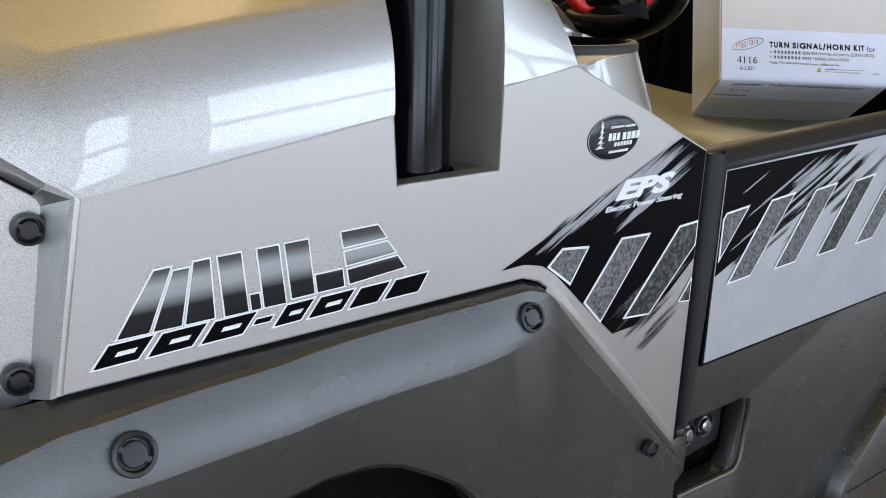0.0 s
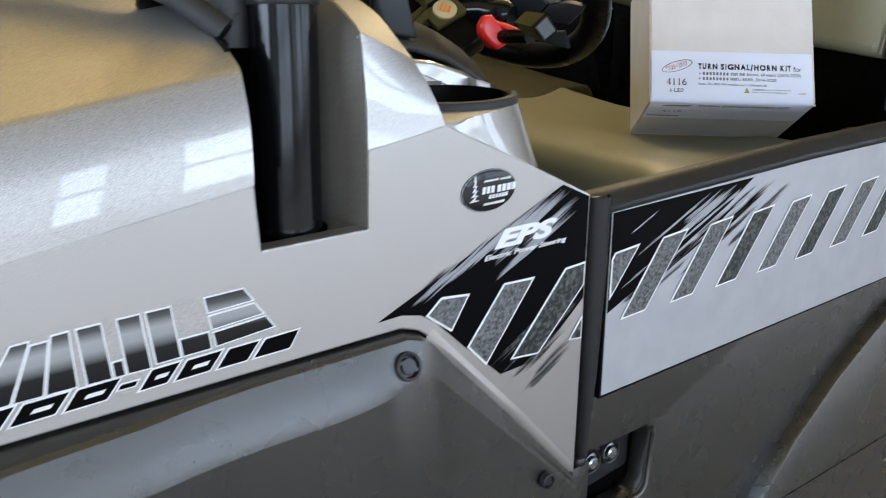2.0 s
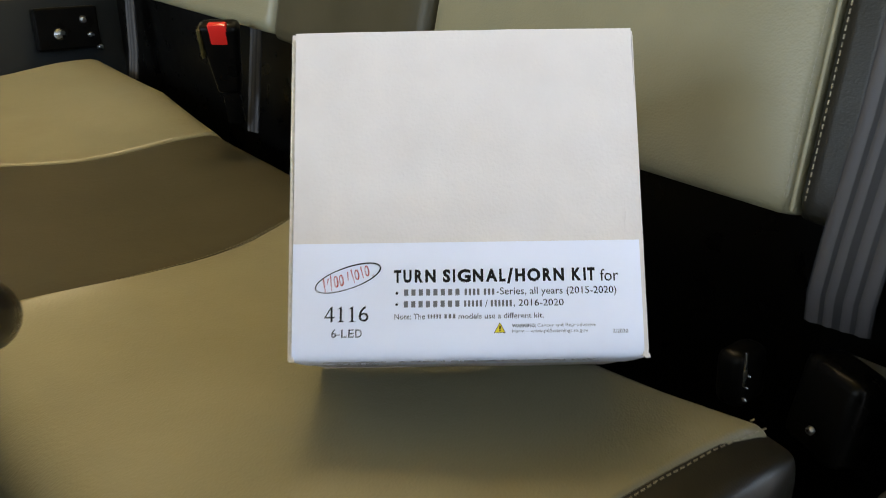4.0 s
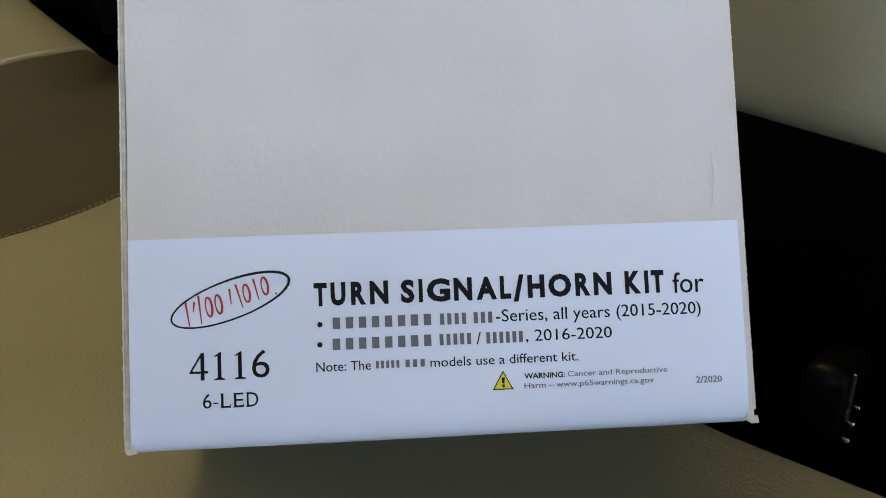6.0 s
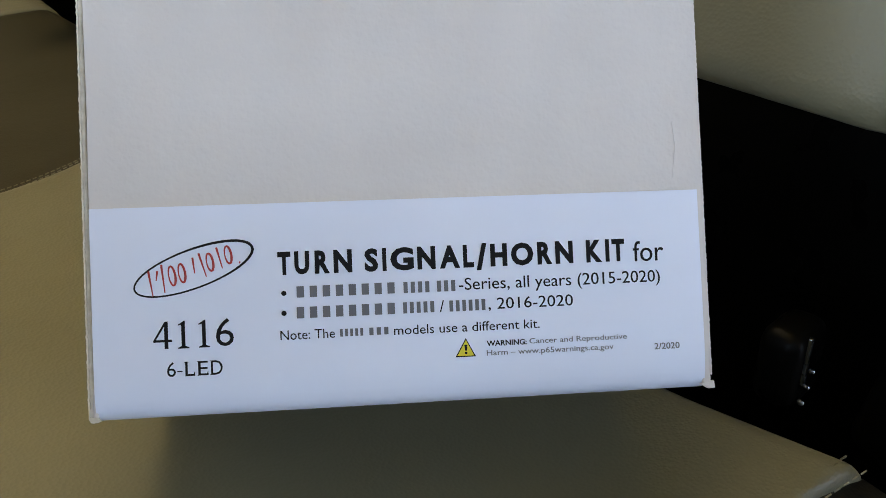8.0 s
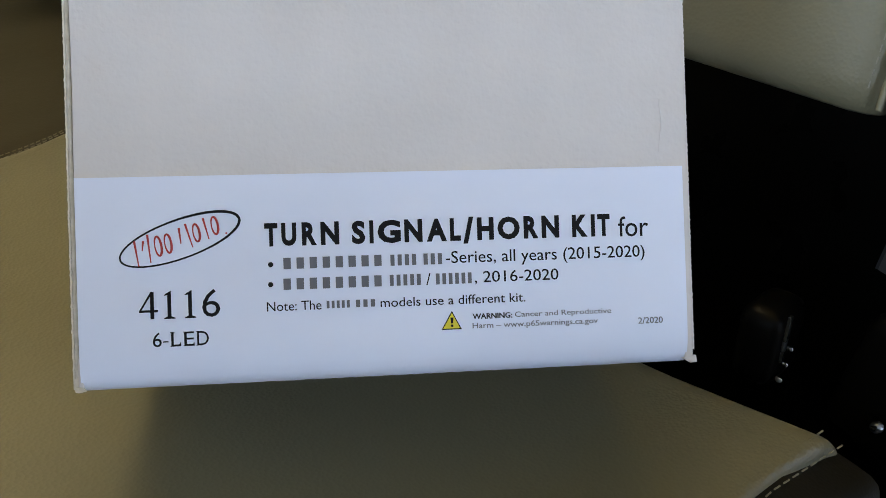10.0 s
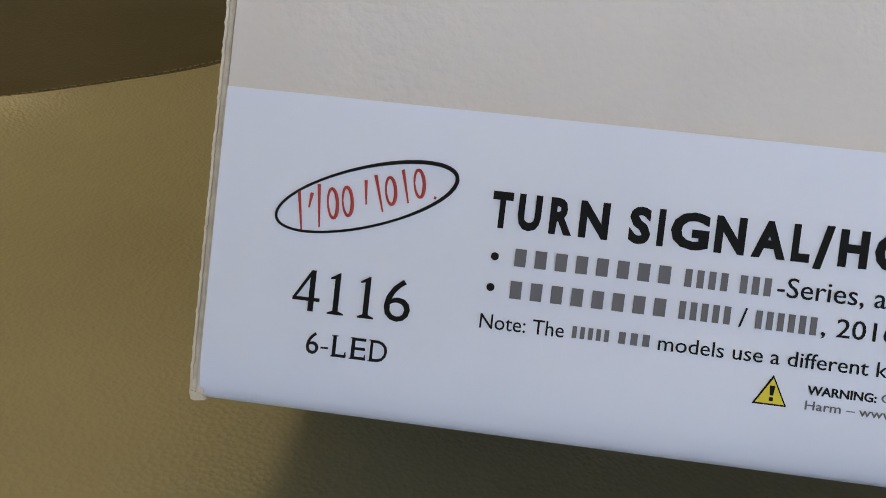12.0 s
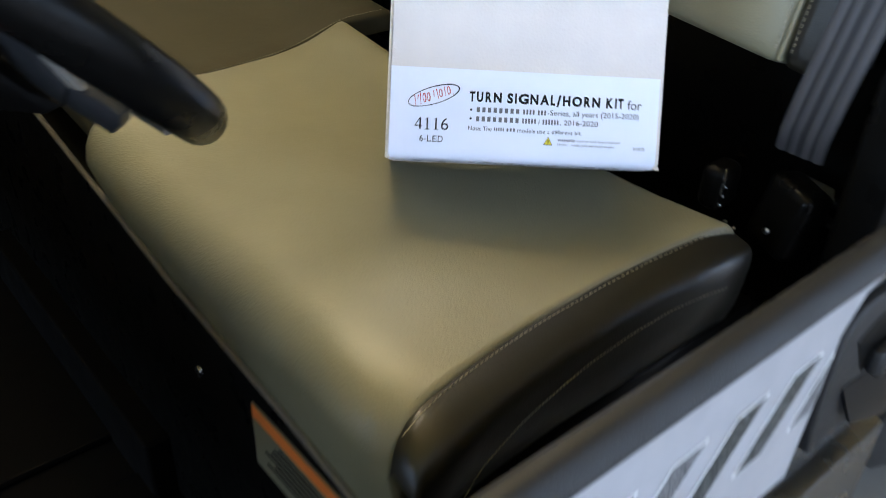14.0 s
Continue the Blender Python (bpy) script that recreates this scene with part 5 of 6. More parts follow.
def stitch_row(points, name, parent, mat, step=0.0052, r=0.00045):
    bm = bmesh.new()
    pts = [Vector(p) for p in points]
    for a, b in zip(pts, pts[1:]):
        L = (b - a).length
        n = max(1, int(L / step))
        d = (b - a) / L
        s = d.orthogonal().normalized() * r
        u = d.cross(s.normalized()) * r
        for k in range(n):
            p = a + d * (k + 0.15) * L / n
            q = p + d * 0.62 * L / n
            vs = [bm.verts.new(p + s), bm.verts.new(p + u), bm.verts.new(p - s), bm.verts.new(p - u), bm.verts.new(q + s), bm.verts.new(q + u), bm.verts.new(q - s), bm.verts.new(q - u)]
            for i in range(4):
                j = (i + 1) % 4
                bm.faces.new((vs[i], vs[j], vs[4 + j], vs[4 + i]))
    return tagged(part(name, bm, mat, parent), kind="stuff")


def seam_y(x):
    return lerp_at(x, [0.295, 0.31, 0.325, 0.34, 0.365, 0.39, 0.42, 0.46, 0.50, 0.55, 0.60, 0.65, 0.70], [0.117, 0.126, 0.132, 0.138, 0.145, 0.150, 0.156, 0.162, 0.167, 0.1695, 0.169, 0.162, 0.150])


def edge_y(x):
    return lerp_at(x, [0.30, 0.38, 0.44, 0.5, 0.6, 0.7], [0.620, 0.634, 0.650, 0.676, 0.713, 0.751]) - 0.705


def far_shift(x, y):
    return edge_y(x) * max(0.0, min(1.0, (y - 0.5) / 0.2))


def near_shift(x, y):
    return edge_y(x) * max(0.0, 1 - (y - 0.708) / 0.25)


seat = empty("driver_seat", V)
part("cushion", cushion(0.298, 0.702, 0.158, 0.705, 0.04, 0.02, 0.006, 0.012, 0.779, seat_z, 0.009, 0.02, 0.065, seam_y), VINYL, seat, "light grey vinyl seat cushion", 50)
bol = []
for x in [0.303, 0.306, 0.312, 0.322, 0.335] + span(0.36, 0.66, 9) + [0.69, 0.70]:
    z = seat_z(x, 0.158) - 0.004
    k = max(0.0, 1 - (x - 0.303) / 0.03)
    z -= 0.028 * (1 - math.sqrt(max(0, 1 - k * k)))
    k2 = max(0.0, (x - 0.645) / 0.055)
    w = (1 - 0.6 * k) * (1 - 0.75 * k2 * k2)
    z -= 0.010 * k2 * k2
    o = seam_y(x) - 0.1565
    bol.append([(x, y + o * min(1, max(0, (zz - 0.775) / 0.06)), zz) for x, y, zz in [(x, 0.160, z - 0.002), (x, 0.157, z + 0.0005), (x, 0.150, z - 0.0010), (x, 0.142, z - 0.0032), (x, 0.140 - 0.006 * w, z - 0.0060), (x, 0.140 - 0.011 * w, z - 0.0085), (x, 0.140 - 0.0145 * w, z - 0.0118), (x, 0.140 - 0.0165 * w, z - 0.0165), (x, 0.140 - 0.0175 * w, z - 0.024), (x, 0.140 - 0.018 * w, max(z - 0.045, 0.80)), (x, 0.140 - 0.016 * w, 0.797), (x, 0.14, 0.775)]])
part("side_bolster", grid_sheet(bol), VINYL_BLACK, seat, "black vinyl side bolster", 50)
stitch_row([(x, seam_y(x) - 0.003, seat_z(x, 0.158) - 0.0034) for x in span(0.31, 0.695, 18)], "stitching", seat, THREAD, 0.0052, 0.0004)
stitch_row([(x, seam_y(x) + 0.006, seat_z(x, 0.1625) - 0.0008) for x in span(0.335, 0.695, 16)], "stitching", seat, VINYL)
stitch_row([(x, 0.1212 + seam_y(x) - 0.1575, lerp_at(x, [0.345, 0.3625, 0.398, 0.453, 0.66], [0.818, 0.8276, 0.8342, 0.8362, 0.838])) for x in span(0.345, 0.66, 16)], "stitching", seat, THREAD_DARK, 0.004, 0.0004)
mid = empty("centre_seat", V)
part("cushion", cushion(0.318, 0.79, 0.708, 1.128, 0.03, 0.02, 0.010, 0.008, 0.80, lambda x, y: seat_z(x, y) - 0.010, 0.004), VINYL_DARK, mid, "dark brown vinyl centre cushion", 50)
stitch_row([(x, 0.714 + edge_y(x), seat_z(x, 0.713) - 0.0105) for x in span(0.35, 0.77, 16)], "stitching", mid, THREAD_DARK)
stitch_row([(x, 0.6995 + edge_y(x), seat_z(x, 0.7015) - 0.0012) for x in span(0.35, 0.69, 14)], "stitching", seat, VINYL)
pas = empty("passenger_seat", V)
part("cushion", cushion(0.305, 0.80, 1.131, 1.66, 0.035, 0.03, 0.008, 0.04, 0.74, lambda x, y: seat_z(x, y) - 0.009 + (0.02 + 0.016 * math.sin(6 * x + 2 * y)) * min(1, (y - 1.131) / 0.2), 0.006), VINYL, pas, "light vinyl passenger cushion", 50)


def back_pad(y0, y1, zb0, zb1, material, parent, label, top=1.36, r=0.016):
    """A reclined backrest pad between y0 and y1 whose lower edge runs from zb0 to zb1."""
    rows = []
    ks = [0.0, 0.06, 0.2, 0.45, 1.0]
    ys = [y0 + r * k for k in ks] + span(y0 + r, y1 - r, 8)[1:-1] + [y1 - r * k for k in reversed(ks)]
    for y in ys:
        zb = zb0 + (zb1 - zb0) * (y - y0) / (y1 - y0)
        e = max(0, 1 - min(y - y0, y1 - y) / r)
        inn = r * (1 - math.sqrt(max(0, 1 - e * e)))
        col = []
        for h, out in ((-0.002, 0.09), (0.0, 0.03), (0.0, 0.014), (0.003, 0.006), (0.010, 0.001), (0.02, 0.0)) + tuple((v, 0.0) for v in span(0.04, top - zb, 8)):
            col.append((0.775 + 0.27 * (zb + h - 0.983) + out + inn, y, zb + h))
        rows.append([(rows and 0 or 0) or p for p in col])
    front = [[(x, y, z) for x, y, z in c] for c in rows]
    left = [(x + 0.09, y, z) for x, y, z in front[0]]
    right = [(x + 0.09, y, z) for x, y, z in front[-1]]
    return part("back_pad", grid_sheet([left] + front + [right]), material, parent, label, 50)


back_pad(0.192, 0.625, 0.984, 1.02, VINYL, seat, "light grey vinyl backrest")
back_pad(0.148, 0.1905, 0.981, 0.984, VINYL_BLACK, seat, "black vinyl backrest bolster", r=0.012)
bx = lambda z: 0.775 + 0.27 * (z - 0.983)
stitch_row([(bx(z) - 0.0006, 0.1885 - 0.0055, z) for z in span(1.0, 1.35, 12)], "stitching", seat, THREAD)
stitch_row([(bx(z) - 0.0005, 0.1985, z) for z in span(1.0, 1.35, 12)], "stitching", seat, THREAD_DARK, 0.0052, 0.0004)
part("piping", sweep([(bx(z) + 0.0005, 0.1915, z) for z in span(0.992, 1.35, 12)], 0.0017, 8), VINYL, seat, "", 50)
back_pad(0.632, 0.96, 1.03, 1.07, VINYL_DARK, mid, "dark brown vinyl centre backrest")
back_pad(0.966, 1.60, 1.075, 1.13, VINYL, pas, "light vinyl passenger backrest")

# seat base and cab interior
bm = block(0.322, 0.80, 0.15, 1.64, 0.42, 0.77, 0.006)
for v in bm.verts:
    if v.co.z > 0.7:
        v.co.z += 0.12 * (v.co.y - 0.27)
base = part("seat_base", bm, SMOOTH_BLACK, V, "black plastic seat base", 40)
part("base_trim", sweep([(0.311, 0.16, 0.772), (0.311, 0.27, 0.787), (0.311, 0.46, 0.804), (0.311, 0.64, 0.832), (0.311, 0.97, 0.883), (0.311, 1.2, 0.915)], 0.0032, 8), RECESS, V, "", 40)
part("base_screw", lathe([(0.0065, 0), (0.006, 0.002), (0.0, 0.0035)], (0.322, 0.449, 0.6995), (-1, 0, 0), 14), STEEL, V, "zinc screw on the seat base", 40)
sign = part("warning_label", block(0.3195, 0.3215, 0.15, 0.342, 0.668, 0.7415, 0.0006), principled("dark_tan_label", (0.16, 0.15, 0.10), 0.5), V, "dark tan warning label with orange band")
part("label_band", block(0.3188, 0.3198, 0.152, 0.340, 0.7265, 0.7400), ORANGE, sign)
rnd = random.Random(5)
for k in range(7):
    z = 0.718 - 0.0068 * k
    part("label_bar", block(0.3190, 0.3198, 0.162, 0.162 + rnd.uniform(0.09, 0.165), z - 0.0016, z + 0.0016), INK, sign)
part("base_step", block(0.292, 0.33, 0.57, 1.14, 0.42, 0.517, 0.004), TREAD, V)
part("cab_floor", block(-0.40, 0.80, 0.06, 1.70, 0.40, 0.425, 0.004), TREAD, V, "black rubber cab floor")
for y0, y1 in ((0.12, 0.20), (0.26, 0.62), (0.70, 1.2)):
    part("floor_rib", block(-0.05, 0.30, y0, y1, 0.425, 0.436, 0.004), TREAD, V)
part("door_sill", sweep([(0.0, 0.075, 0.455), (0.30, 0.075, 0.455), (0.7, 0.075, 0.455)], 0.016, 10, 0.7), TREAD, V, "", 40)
part("rear_bulkhead", block(0.87, 0.90, 0.06, 1.72, 0.40, 1.5), SMOOTH_BLACK, V, "black cab rear panel")
part("side_panel_far", block(-0.3, 0.9, 1.715, 1.74, 0.40, 1.12, 0.01), DASH, V, "dark plastic far side panel", 40)
part("rear_pillar_trim", block(0.76, 0.87, 0.055, 0.10, 0.42, 1.02, 0.012, 3), SMOOTH_BLACK, V, "", 40)
bracket = part("belt_bracket", block(0.70, 0.82, 1.69, 1.712, 1.02, 1.10, 0.004), SMOOTH_BLACK, V, "black seat belt bracket")
for x, z, r in ((0.742, 1.050, 0.011), (0.79, 1.075, 0.007), (0.80, 1.045, 0.007), (0.815, 1.02, 0.006)):
    part("bracket_bolt", lathe([(r, 0), (r, 0.004), (r * 0.7, 0.007), (0, 0.008)], (x, 1.69, z), (0, -1, 0), 16), STEEL, bracket, "", 40)


# ------------------------------------------------------------------ belts and buckles
def belt(name, path, width, label, ribs=5):
    """Webbing along path with raised ribs, width across y."""
    b = empty(name, V)
    n = len(path)
    part("webbing", grid_sheet([[(p[0], p[1] - width / 2, p[2]), (p[0] - 0.0015, p[1], p[2]), (p[0], p[1] + width / 2, p[2])] for p in path]), WEBBING, b, label, 60, 0.0016)
    for k in range(ribs):
        o = -width / 2 + width * (k + 0.5) / ribs
        w = width / ribs * 0.32
        part("rib", grid_sheet([[(p[0] - 0.0012, p[1] + o - w, p[2]), (p[0] - 0.0032, p[1] + o, p[2]), (p[0] - 0.0012, p[1] + o + w, p[2])] for p in path]), WEBBING_RIB, b, "", 60, 0.0012)
    return b


belt("driver_belt", [(0.83, 0.085, 1.42), (0.80, 0.108, 1.22), (0.785, 0.124, 1.12), (0.777, 0.128, 1.065), (0.772, 0.141, 0.98), (0.772, 0.147, 0.94), (0.782, 0.152, 0.915)], 0.047, "ribbed dark grey seat belt webbing", 4)
belt("centre_belt", [(0.86, 1.03, 1.3), (0.83, 1.045, 1.1), (0.82, 1.055, 1.0), (0.815, 1.065, 0.93)], 0.034, "dark grey centre belt", 3)
belt("passenger_belt", [(0.86, 1.58, 1.25), (0.84, 1.56, 1.1), (0.83, 1.548, 1.02), (0.82, 1.54, 0.97)], 0.045, "dark grey passenger belt", 3)


def buckle(c, d, label):
    """A seat belt buckle on a short stalk with a red button, top at c, pointing along d."""
    b = empty("belt_buckle", V)
    d = Vector(d).normalized()
    q = Vector((0, 0, 1)).rotation_difference(d).to_matrix().to_4x4()
    m = Matrix.Translation(c) @ q @ Matrix.Rotation(radians(50), 4, "Z")
    bm = block(-0.014, 0.014, -0.027, 0.027, -0.105, 0.0, 0.008, 3)
    for v in bm.verts:
        if v.co.z < -0.05:
            v.co.y *= 0.62
    part("buckle_case", turn_to(bm, m), SMOOTH_BLACK, b, label, 40)
    part("buckle_side", turn_to(block(-0.0155, 0.0125, 0.0225, 0.0285, -0.048, -0.004, 0.003), m), OLIVE, b, "olive edge", 40)
    part("red_button", turn_to(block(-0.0145, -0.002, -0.013, 0.013, -0.028, 0.003, 0.003), m), RED, b, "red release button", 40)
    part("stalk", turn_to(block(-0.006, 0.006, -0.012, 0.012, -0.16, -0.08, 0.003), m), SMOOTH_BLACK, b, "", 40)
    return b


buckle((0.757, 1.02, 1.094), (-0.25, -0.35, 1), "black seat belt buckle with red button")
buckle((0.78, 0.74, 1.03), (-0.3, -0.1, 1), "black centre belt buckle with red button")
anchor = empty("belt_anchor", V)
part("anchor_cover", block(0.752, 0.79, 0.203, 0.228, 0.838, 0.884, 0.009, 3), SMOOTH_BLACK, anchor, "black belt anchor cover", 40)
HM = Matrix.Translation((0.783, 0.150, 0.878)) @ Euler((0.12, 0.15, -0.35)).to_matrix().to_4x4()
part("retractor_housing", turn_to(block(-0.012, 0.026, -0.034, 0.022, -0.06, 0.012, 0.010, 3), HM), SMOOTH_BLACK, anchor, "black belt retractor housing", 40)
PL = [(0.8077, 0.1583, 0.8861), (0.8339, 0.1328, 0.8703)]
part("anchor_plate", grid_sheet([[(x + 0.004, y + 0.003, z - 0.001) for x, y, z in PL], PL, [(x - 0.003, y - 0.003, z - 0.008) for x, y, z in PL], [(x - 0.005, y - 0.005, z - 0.018) for x, y, z in PL]]), principled("grey_zinc_plate", (0.42, 0.43, 0.43), 0.42, 0.6), anchor, "bent steel anchor plate", 40, 0.002)
part("anchor_tab", block(0.822, 0.836, 0.118, 0.134, 0.835, 0.862, 0.002), STEEL, anchor)
part("anchor_strap", block(0.7485, 0.7515, 0.1985, 0.2005, 0.862, 0.890, 0.0006), STEEL, anchor, "thin steel strap edge")
for y, z, r in ((0.197, 0.872, 0.0013), (0.198, 0.862, 0.0015), (0.199, 0.852, 0.0017)):
    part("strap_bolt", lathe([(r, 0), (r, 0.002), (r * 0.6, 0.0032), (0, 0.0034)], (0.750, y, z), (-0.6, -0.6, 0.3), 10), STEEL, anchor, "", 40)
for p, r in (((0.772, 0.128, 0.868), 0.004), ((0.7712, 0.1421, 0.8637), 0.0030), ((0.755, 0.15, 0.845), 0.003)):
    part("anchor_bolt", lathe([(r, 0), (r, 0.003), (r * 0.6, 0.005), (0, 0.0055)], p, (-0.5, -0.5, 0.7), 12), STEEL, anchor, "", 40)

# ------------------------------------------------------------------ the parcel
BW, BH, BD = 0.2190, 0.2108, 0.1460
U_, N_, W_ = Vector((0.7734, -0.6335, -0.0220)), Vector((0.5499, 0.6878, -0.4738)), Vector((0.3153, 0.3543, 0.8804))
U_.normalize()
W_ = (W_ - U_ * W_.dot(U_)).normalized()
N_ = W_.cross(U_)
parcel = empty("cardboard_box")
parcel.matrix_world = LEAN @ Matrix.Translation((0.4517, 0.3270, 0.9393)) @ Matrix((U_, N_, W_)).transposed().to_4x4()
tagged(parcel, "white cardboard parcel with printed label leaning on the seat", "box")


def board(x0, x1, y0, y1, z0, z1, seed, axis):
    """A cardboard face with slightly bowed and worn edges."""
    bm = block(x0, x1, y0, y1, z0, z1)
    bmesh.ops.subdivide_edges(bm, edges=bm.edges[:], cuts=10, use_grid_fill=True)
    for v in bm.verts:
        p = v.co
        nn = noise.noise_vector(Vector((p.x * 14 + seed, p.y * 14, p.z * 14))) * 0.0006 + noise.noise_vector(Vector((p.x * 90 + seed, p.y * 90, p.z * 90))) * 0.00025
        v.co = p + nn
    return bm


T = 0.003
part("front_face", board(0.001, BW - 0.0012, 0, T, 0.0100, BH, 1, 1), CARDBOARD, parcel, "white cardboard front face", 30)
part("back_face", board(0.001, BW - 0.001, BD - T, BD, 0, BH, 2, 1), CARDBOARD, parcel, "", 30)
part("left_side", board(-0.0012, 0.0018, 0.0025, BD - 0.0015, 0.001, BH - 0.001, 3, 0), CARDBOARD, parcel, "", 30)
part("right_side", board(BW - 0.0030, BW - 0.0002, 0.0025, BD - 0.0015, 0.001, BH - 0.001, 4, 0), CARDBOARD, parcel, "", 30)
part("top_face", board(0.002, BW - 0.002, 0.001, BD - 0.001, BH - T, BH, 5, 2), CARDBOARD, parcel, "", 30)
part("bottom_face", board(0.002, BW - 0.002, 0.0045, BD - 0.001, 0, T, 6, 2), CARDBOARD, parcel, "", 30)
part("flap_edge", block(-0.0016, 0.0006, 0.0012, 0.0042, 0.0, BH - 0.004, 0.0006), BOARD_EDGE, parcel, "raw kraft board edge")
rng = random.Random(31)
for x_, s_ in ((-0.0012, -1), (BW - 0.0004, 1)):
    zs = span(0.004, BH - 0.004, int(BH / 0.0011))
    xs = [x_ + s_ * (rng.uniform(0.0, 0.00028) if k % 2 else rng.uniform(0.0, 0.00008)) for k in range(len(zs))]
    part("fluted_edge", grid_sheet([[(x, y, z) for x, z in zip(xs, zs)] for y in (0.0004, 0.0016, 0.0030)]), BOARD_EDGE if s_ < 0 else CARDBOARD, parcel, "worn fluted board edge", None, 0.0006)
part("torn_corner", slab([(-0.0012, 0.0014), (0.0018, 0.0010), (0.0028, -0.0004), (0.0005, -0.0008), (-0.0006, -0.0006)], 0.0005, 0.002), BOARD_EDGE, parcel)
part("torn_corner", slab([(BW - 0.005, 0.001), (BW + 0.0002, 0.0018), (BW + 0.0005, -0.0007), (BW - 0.002, -0.0009)], 0.0002, 0.002), CARDBOARD, parcel)
part("corner_fold", block(0.2152, BW - 0.0008, 0.0006, 0.0034, 0.0002, 0.0108, 0.0004), CARDBOARD, parcel)
part("corner_fold", block(0.0002, 0.0020, 0.0009, 0.0034, 0.0002, 0.0108, 0.0004), CARDBOARD, parcel)
part("crease", sweep([(BW - 0.012, -0.0003, 0.076), (BW - 0.0105, -0.0006, 0.088), (BW - 0.0112, -0.0003, 0.097)], [0.0001, 0.00032, 0.0001], 6), CARDBOARD, parcel)
# label wraps round the lower front edge
LAB = [(0.0, -0.0007, 0.0719), (0.0, -0.0008, 0.04), (0.0, -0.0008, 0.0165), (0.0, -0.00065, 0.0105), (0.0, -0.0002, 0.0062), (0.0, 0.0006, 0.0030), (0.0, 0.0020, 0.0008), (0.0, 0.0042, -0.0005), (0.0, 0.03, -0.0009), (0.0, 0.064, -0.0009)]
lab = part("label", grid_sheet([[(x, y, z) for _, y, z in LAB] for x in span(0.0012, 0.2159, 9)]), PAPER, parcel, "white printed paper label", 60, 0.0003)


def put(text, x0, x1, z0, z1, mat=INK, bold=0.0, name="print"):
    return words(text, x0, x1, z0, z1, name, mat, lab, level=0.5, bold=bold, base=-0.0008)


def bar(x0, x1, z0, z1, mat=INK, tilt=0.0):
    return part("print_bar", slab([(x0, z0), (x0 + tilt, z1), (x1 + tilt, z1), (x1, z0)], -0.0011, -0.0007), mat, lab)


TITLE = (("T", 0.0638, 0.0683), ("U", 0.0696, 0.0747), ("R", 0.0766, 0.0817), ("N", 0.0831, 0.0895), ("S", 0.0939, 0.0986), ("I", 0.1001, 0.1015), ("G", 0.1029, 0.1111),
         ("N", 0.1124, 0.1188), ("A", 0.1203, 0.1275), ("L", 0.1287, 0.1325), ("/", 0.1334, 0.1372), ("H", 0.1385, 0.1445), ("O", 0.1459, 0.1540), ("R", 0.1555, 0.1608),
         ("N", 0.1621, 0.1685), ("K", 0.1734, 0.1791), ("I", 0.1805, 0.1819), ("T", 0.1829, 0.1875))
for ch, x0_, x1_ in TITLE:
    dz_ = 0.0011 if ch == "/" else 0.0001 if ch in "SGO" else 0.0
    put(ch, x0_, x1_, 0.0468 - dz_, 0.0549 + 0.3 * dz_, INK, 0.045)
put("for", 0.1907, 0.2020, 0.0464, 0.0538)
DOT = lambda x, z, r: part("bullet", slab([(x + r * math.cos(a * 0.5236), z + r * math.sin(a * 0.5236)) for a in range(12)], -0.0011, -0.0007), INK, lab)
DOT(0.0656, 0.0405, 0.0009)
DOT(0.0654, 0.0336, 0.0009)


def letter_bars(n, x0, x1, z0, z1):
    """A word as n plain upright bars."""
    p = (x1 - x0) / n
    for k in range(n):
        bar(x0 + p * (k + 0.22), x0 + p * (k + 0.78), z0, z1, INK_GREY)


letter_bars(8, 0.0690, 0.1050, 0.0388, 0.0427)
letter_bars(4, 0.1066, 0.1168, 0.0387, 0.0426)
letter_bars(3, 0.1184, 0.1260, 0.0387, 0.0426)
put("-Series, all years (2015-2020)", 0.1268, 0.2003, 0.0375, 0.0432)
letter_bars(8, 0.0688, 0.1048, 0.0316, 0.0355)
letter_bars(5, 0.1062, 0.1182, 0.0316, 0.0355)
put("/", 0.1196, 0.1212, 0.0314, 0.0356)
letter_bars(6, 0.1226, 0.1364, 0.0315, 0.0354)
put(", 2016-2020", 0.1370, 0.1677, 0.0310, 0.0357)
put("Note: The", 0.0639, 0.0826, 0.0243, 0.0276)
letter_bars(5, 0.0840, 0.0928, 0.0246, 0.0272)
letter_bars(3, 0.0940, 0.1018, 0.0246, 0.0272)
put("models use a different kit.", 0.1032, 0.1552, 0.0242, 0.0275)
put("WARNING:", 0.1358, 0.1502, 0.0186, 0.0206, INK, 0.02)
put("Cancer and Reproductive", 0.1512, 0.1869, 0.0182, 0.0207, INK_GREY)
put("Harm \u2013 www.p65warnings.ca.gov", 0.1357, 0.1818, 0.0147, 0.0173, INK_GREY)
put("2/2020", 0.1971, 0.2064, 0.0144, 0.0167, INK_GREY)


def flat(*poly):
    return part("print", slab(list(poly), -0.0011, -0.0007), INK, lab)


# part number in a book face: stems, thin strokes and serifs
for x0_ in (0.0293, 0.0362):
    flat((x0_ + 0.0013, 0.0236), (x0_ + 0.0013, 0.0312), (x0_ + 0.0025, 0.0327), (x0_ + 0.0025, 0.0236))
    flat((x0_ + 0.0002, 0.0311), (x0_ + 0.0002, 0.0314), (x0_ + 0.0023, 0.0327), (x0_ + 0.0023, 0.0316), (x0_ + 0.0014, 0.0313))
    flat((x0_ + 0.0001, 0.0232), (x0_ + 0.0001, 0.02355), (x0_ + 0.0012, 0.0240), (x0_ + 0.0026, 0.0240), (x0_ + 0.0038, 0.02355), (x0_ + 0.0038, 0.0232))
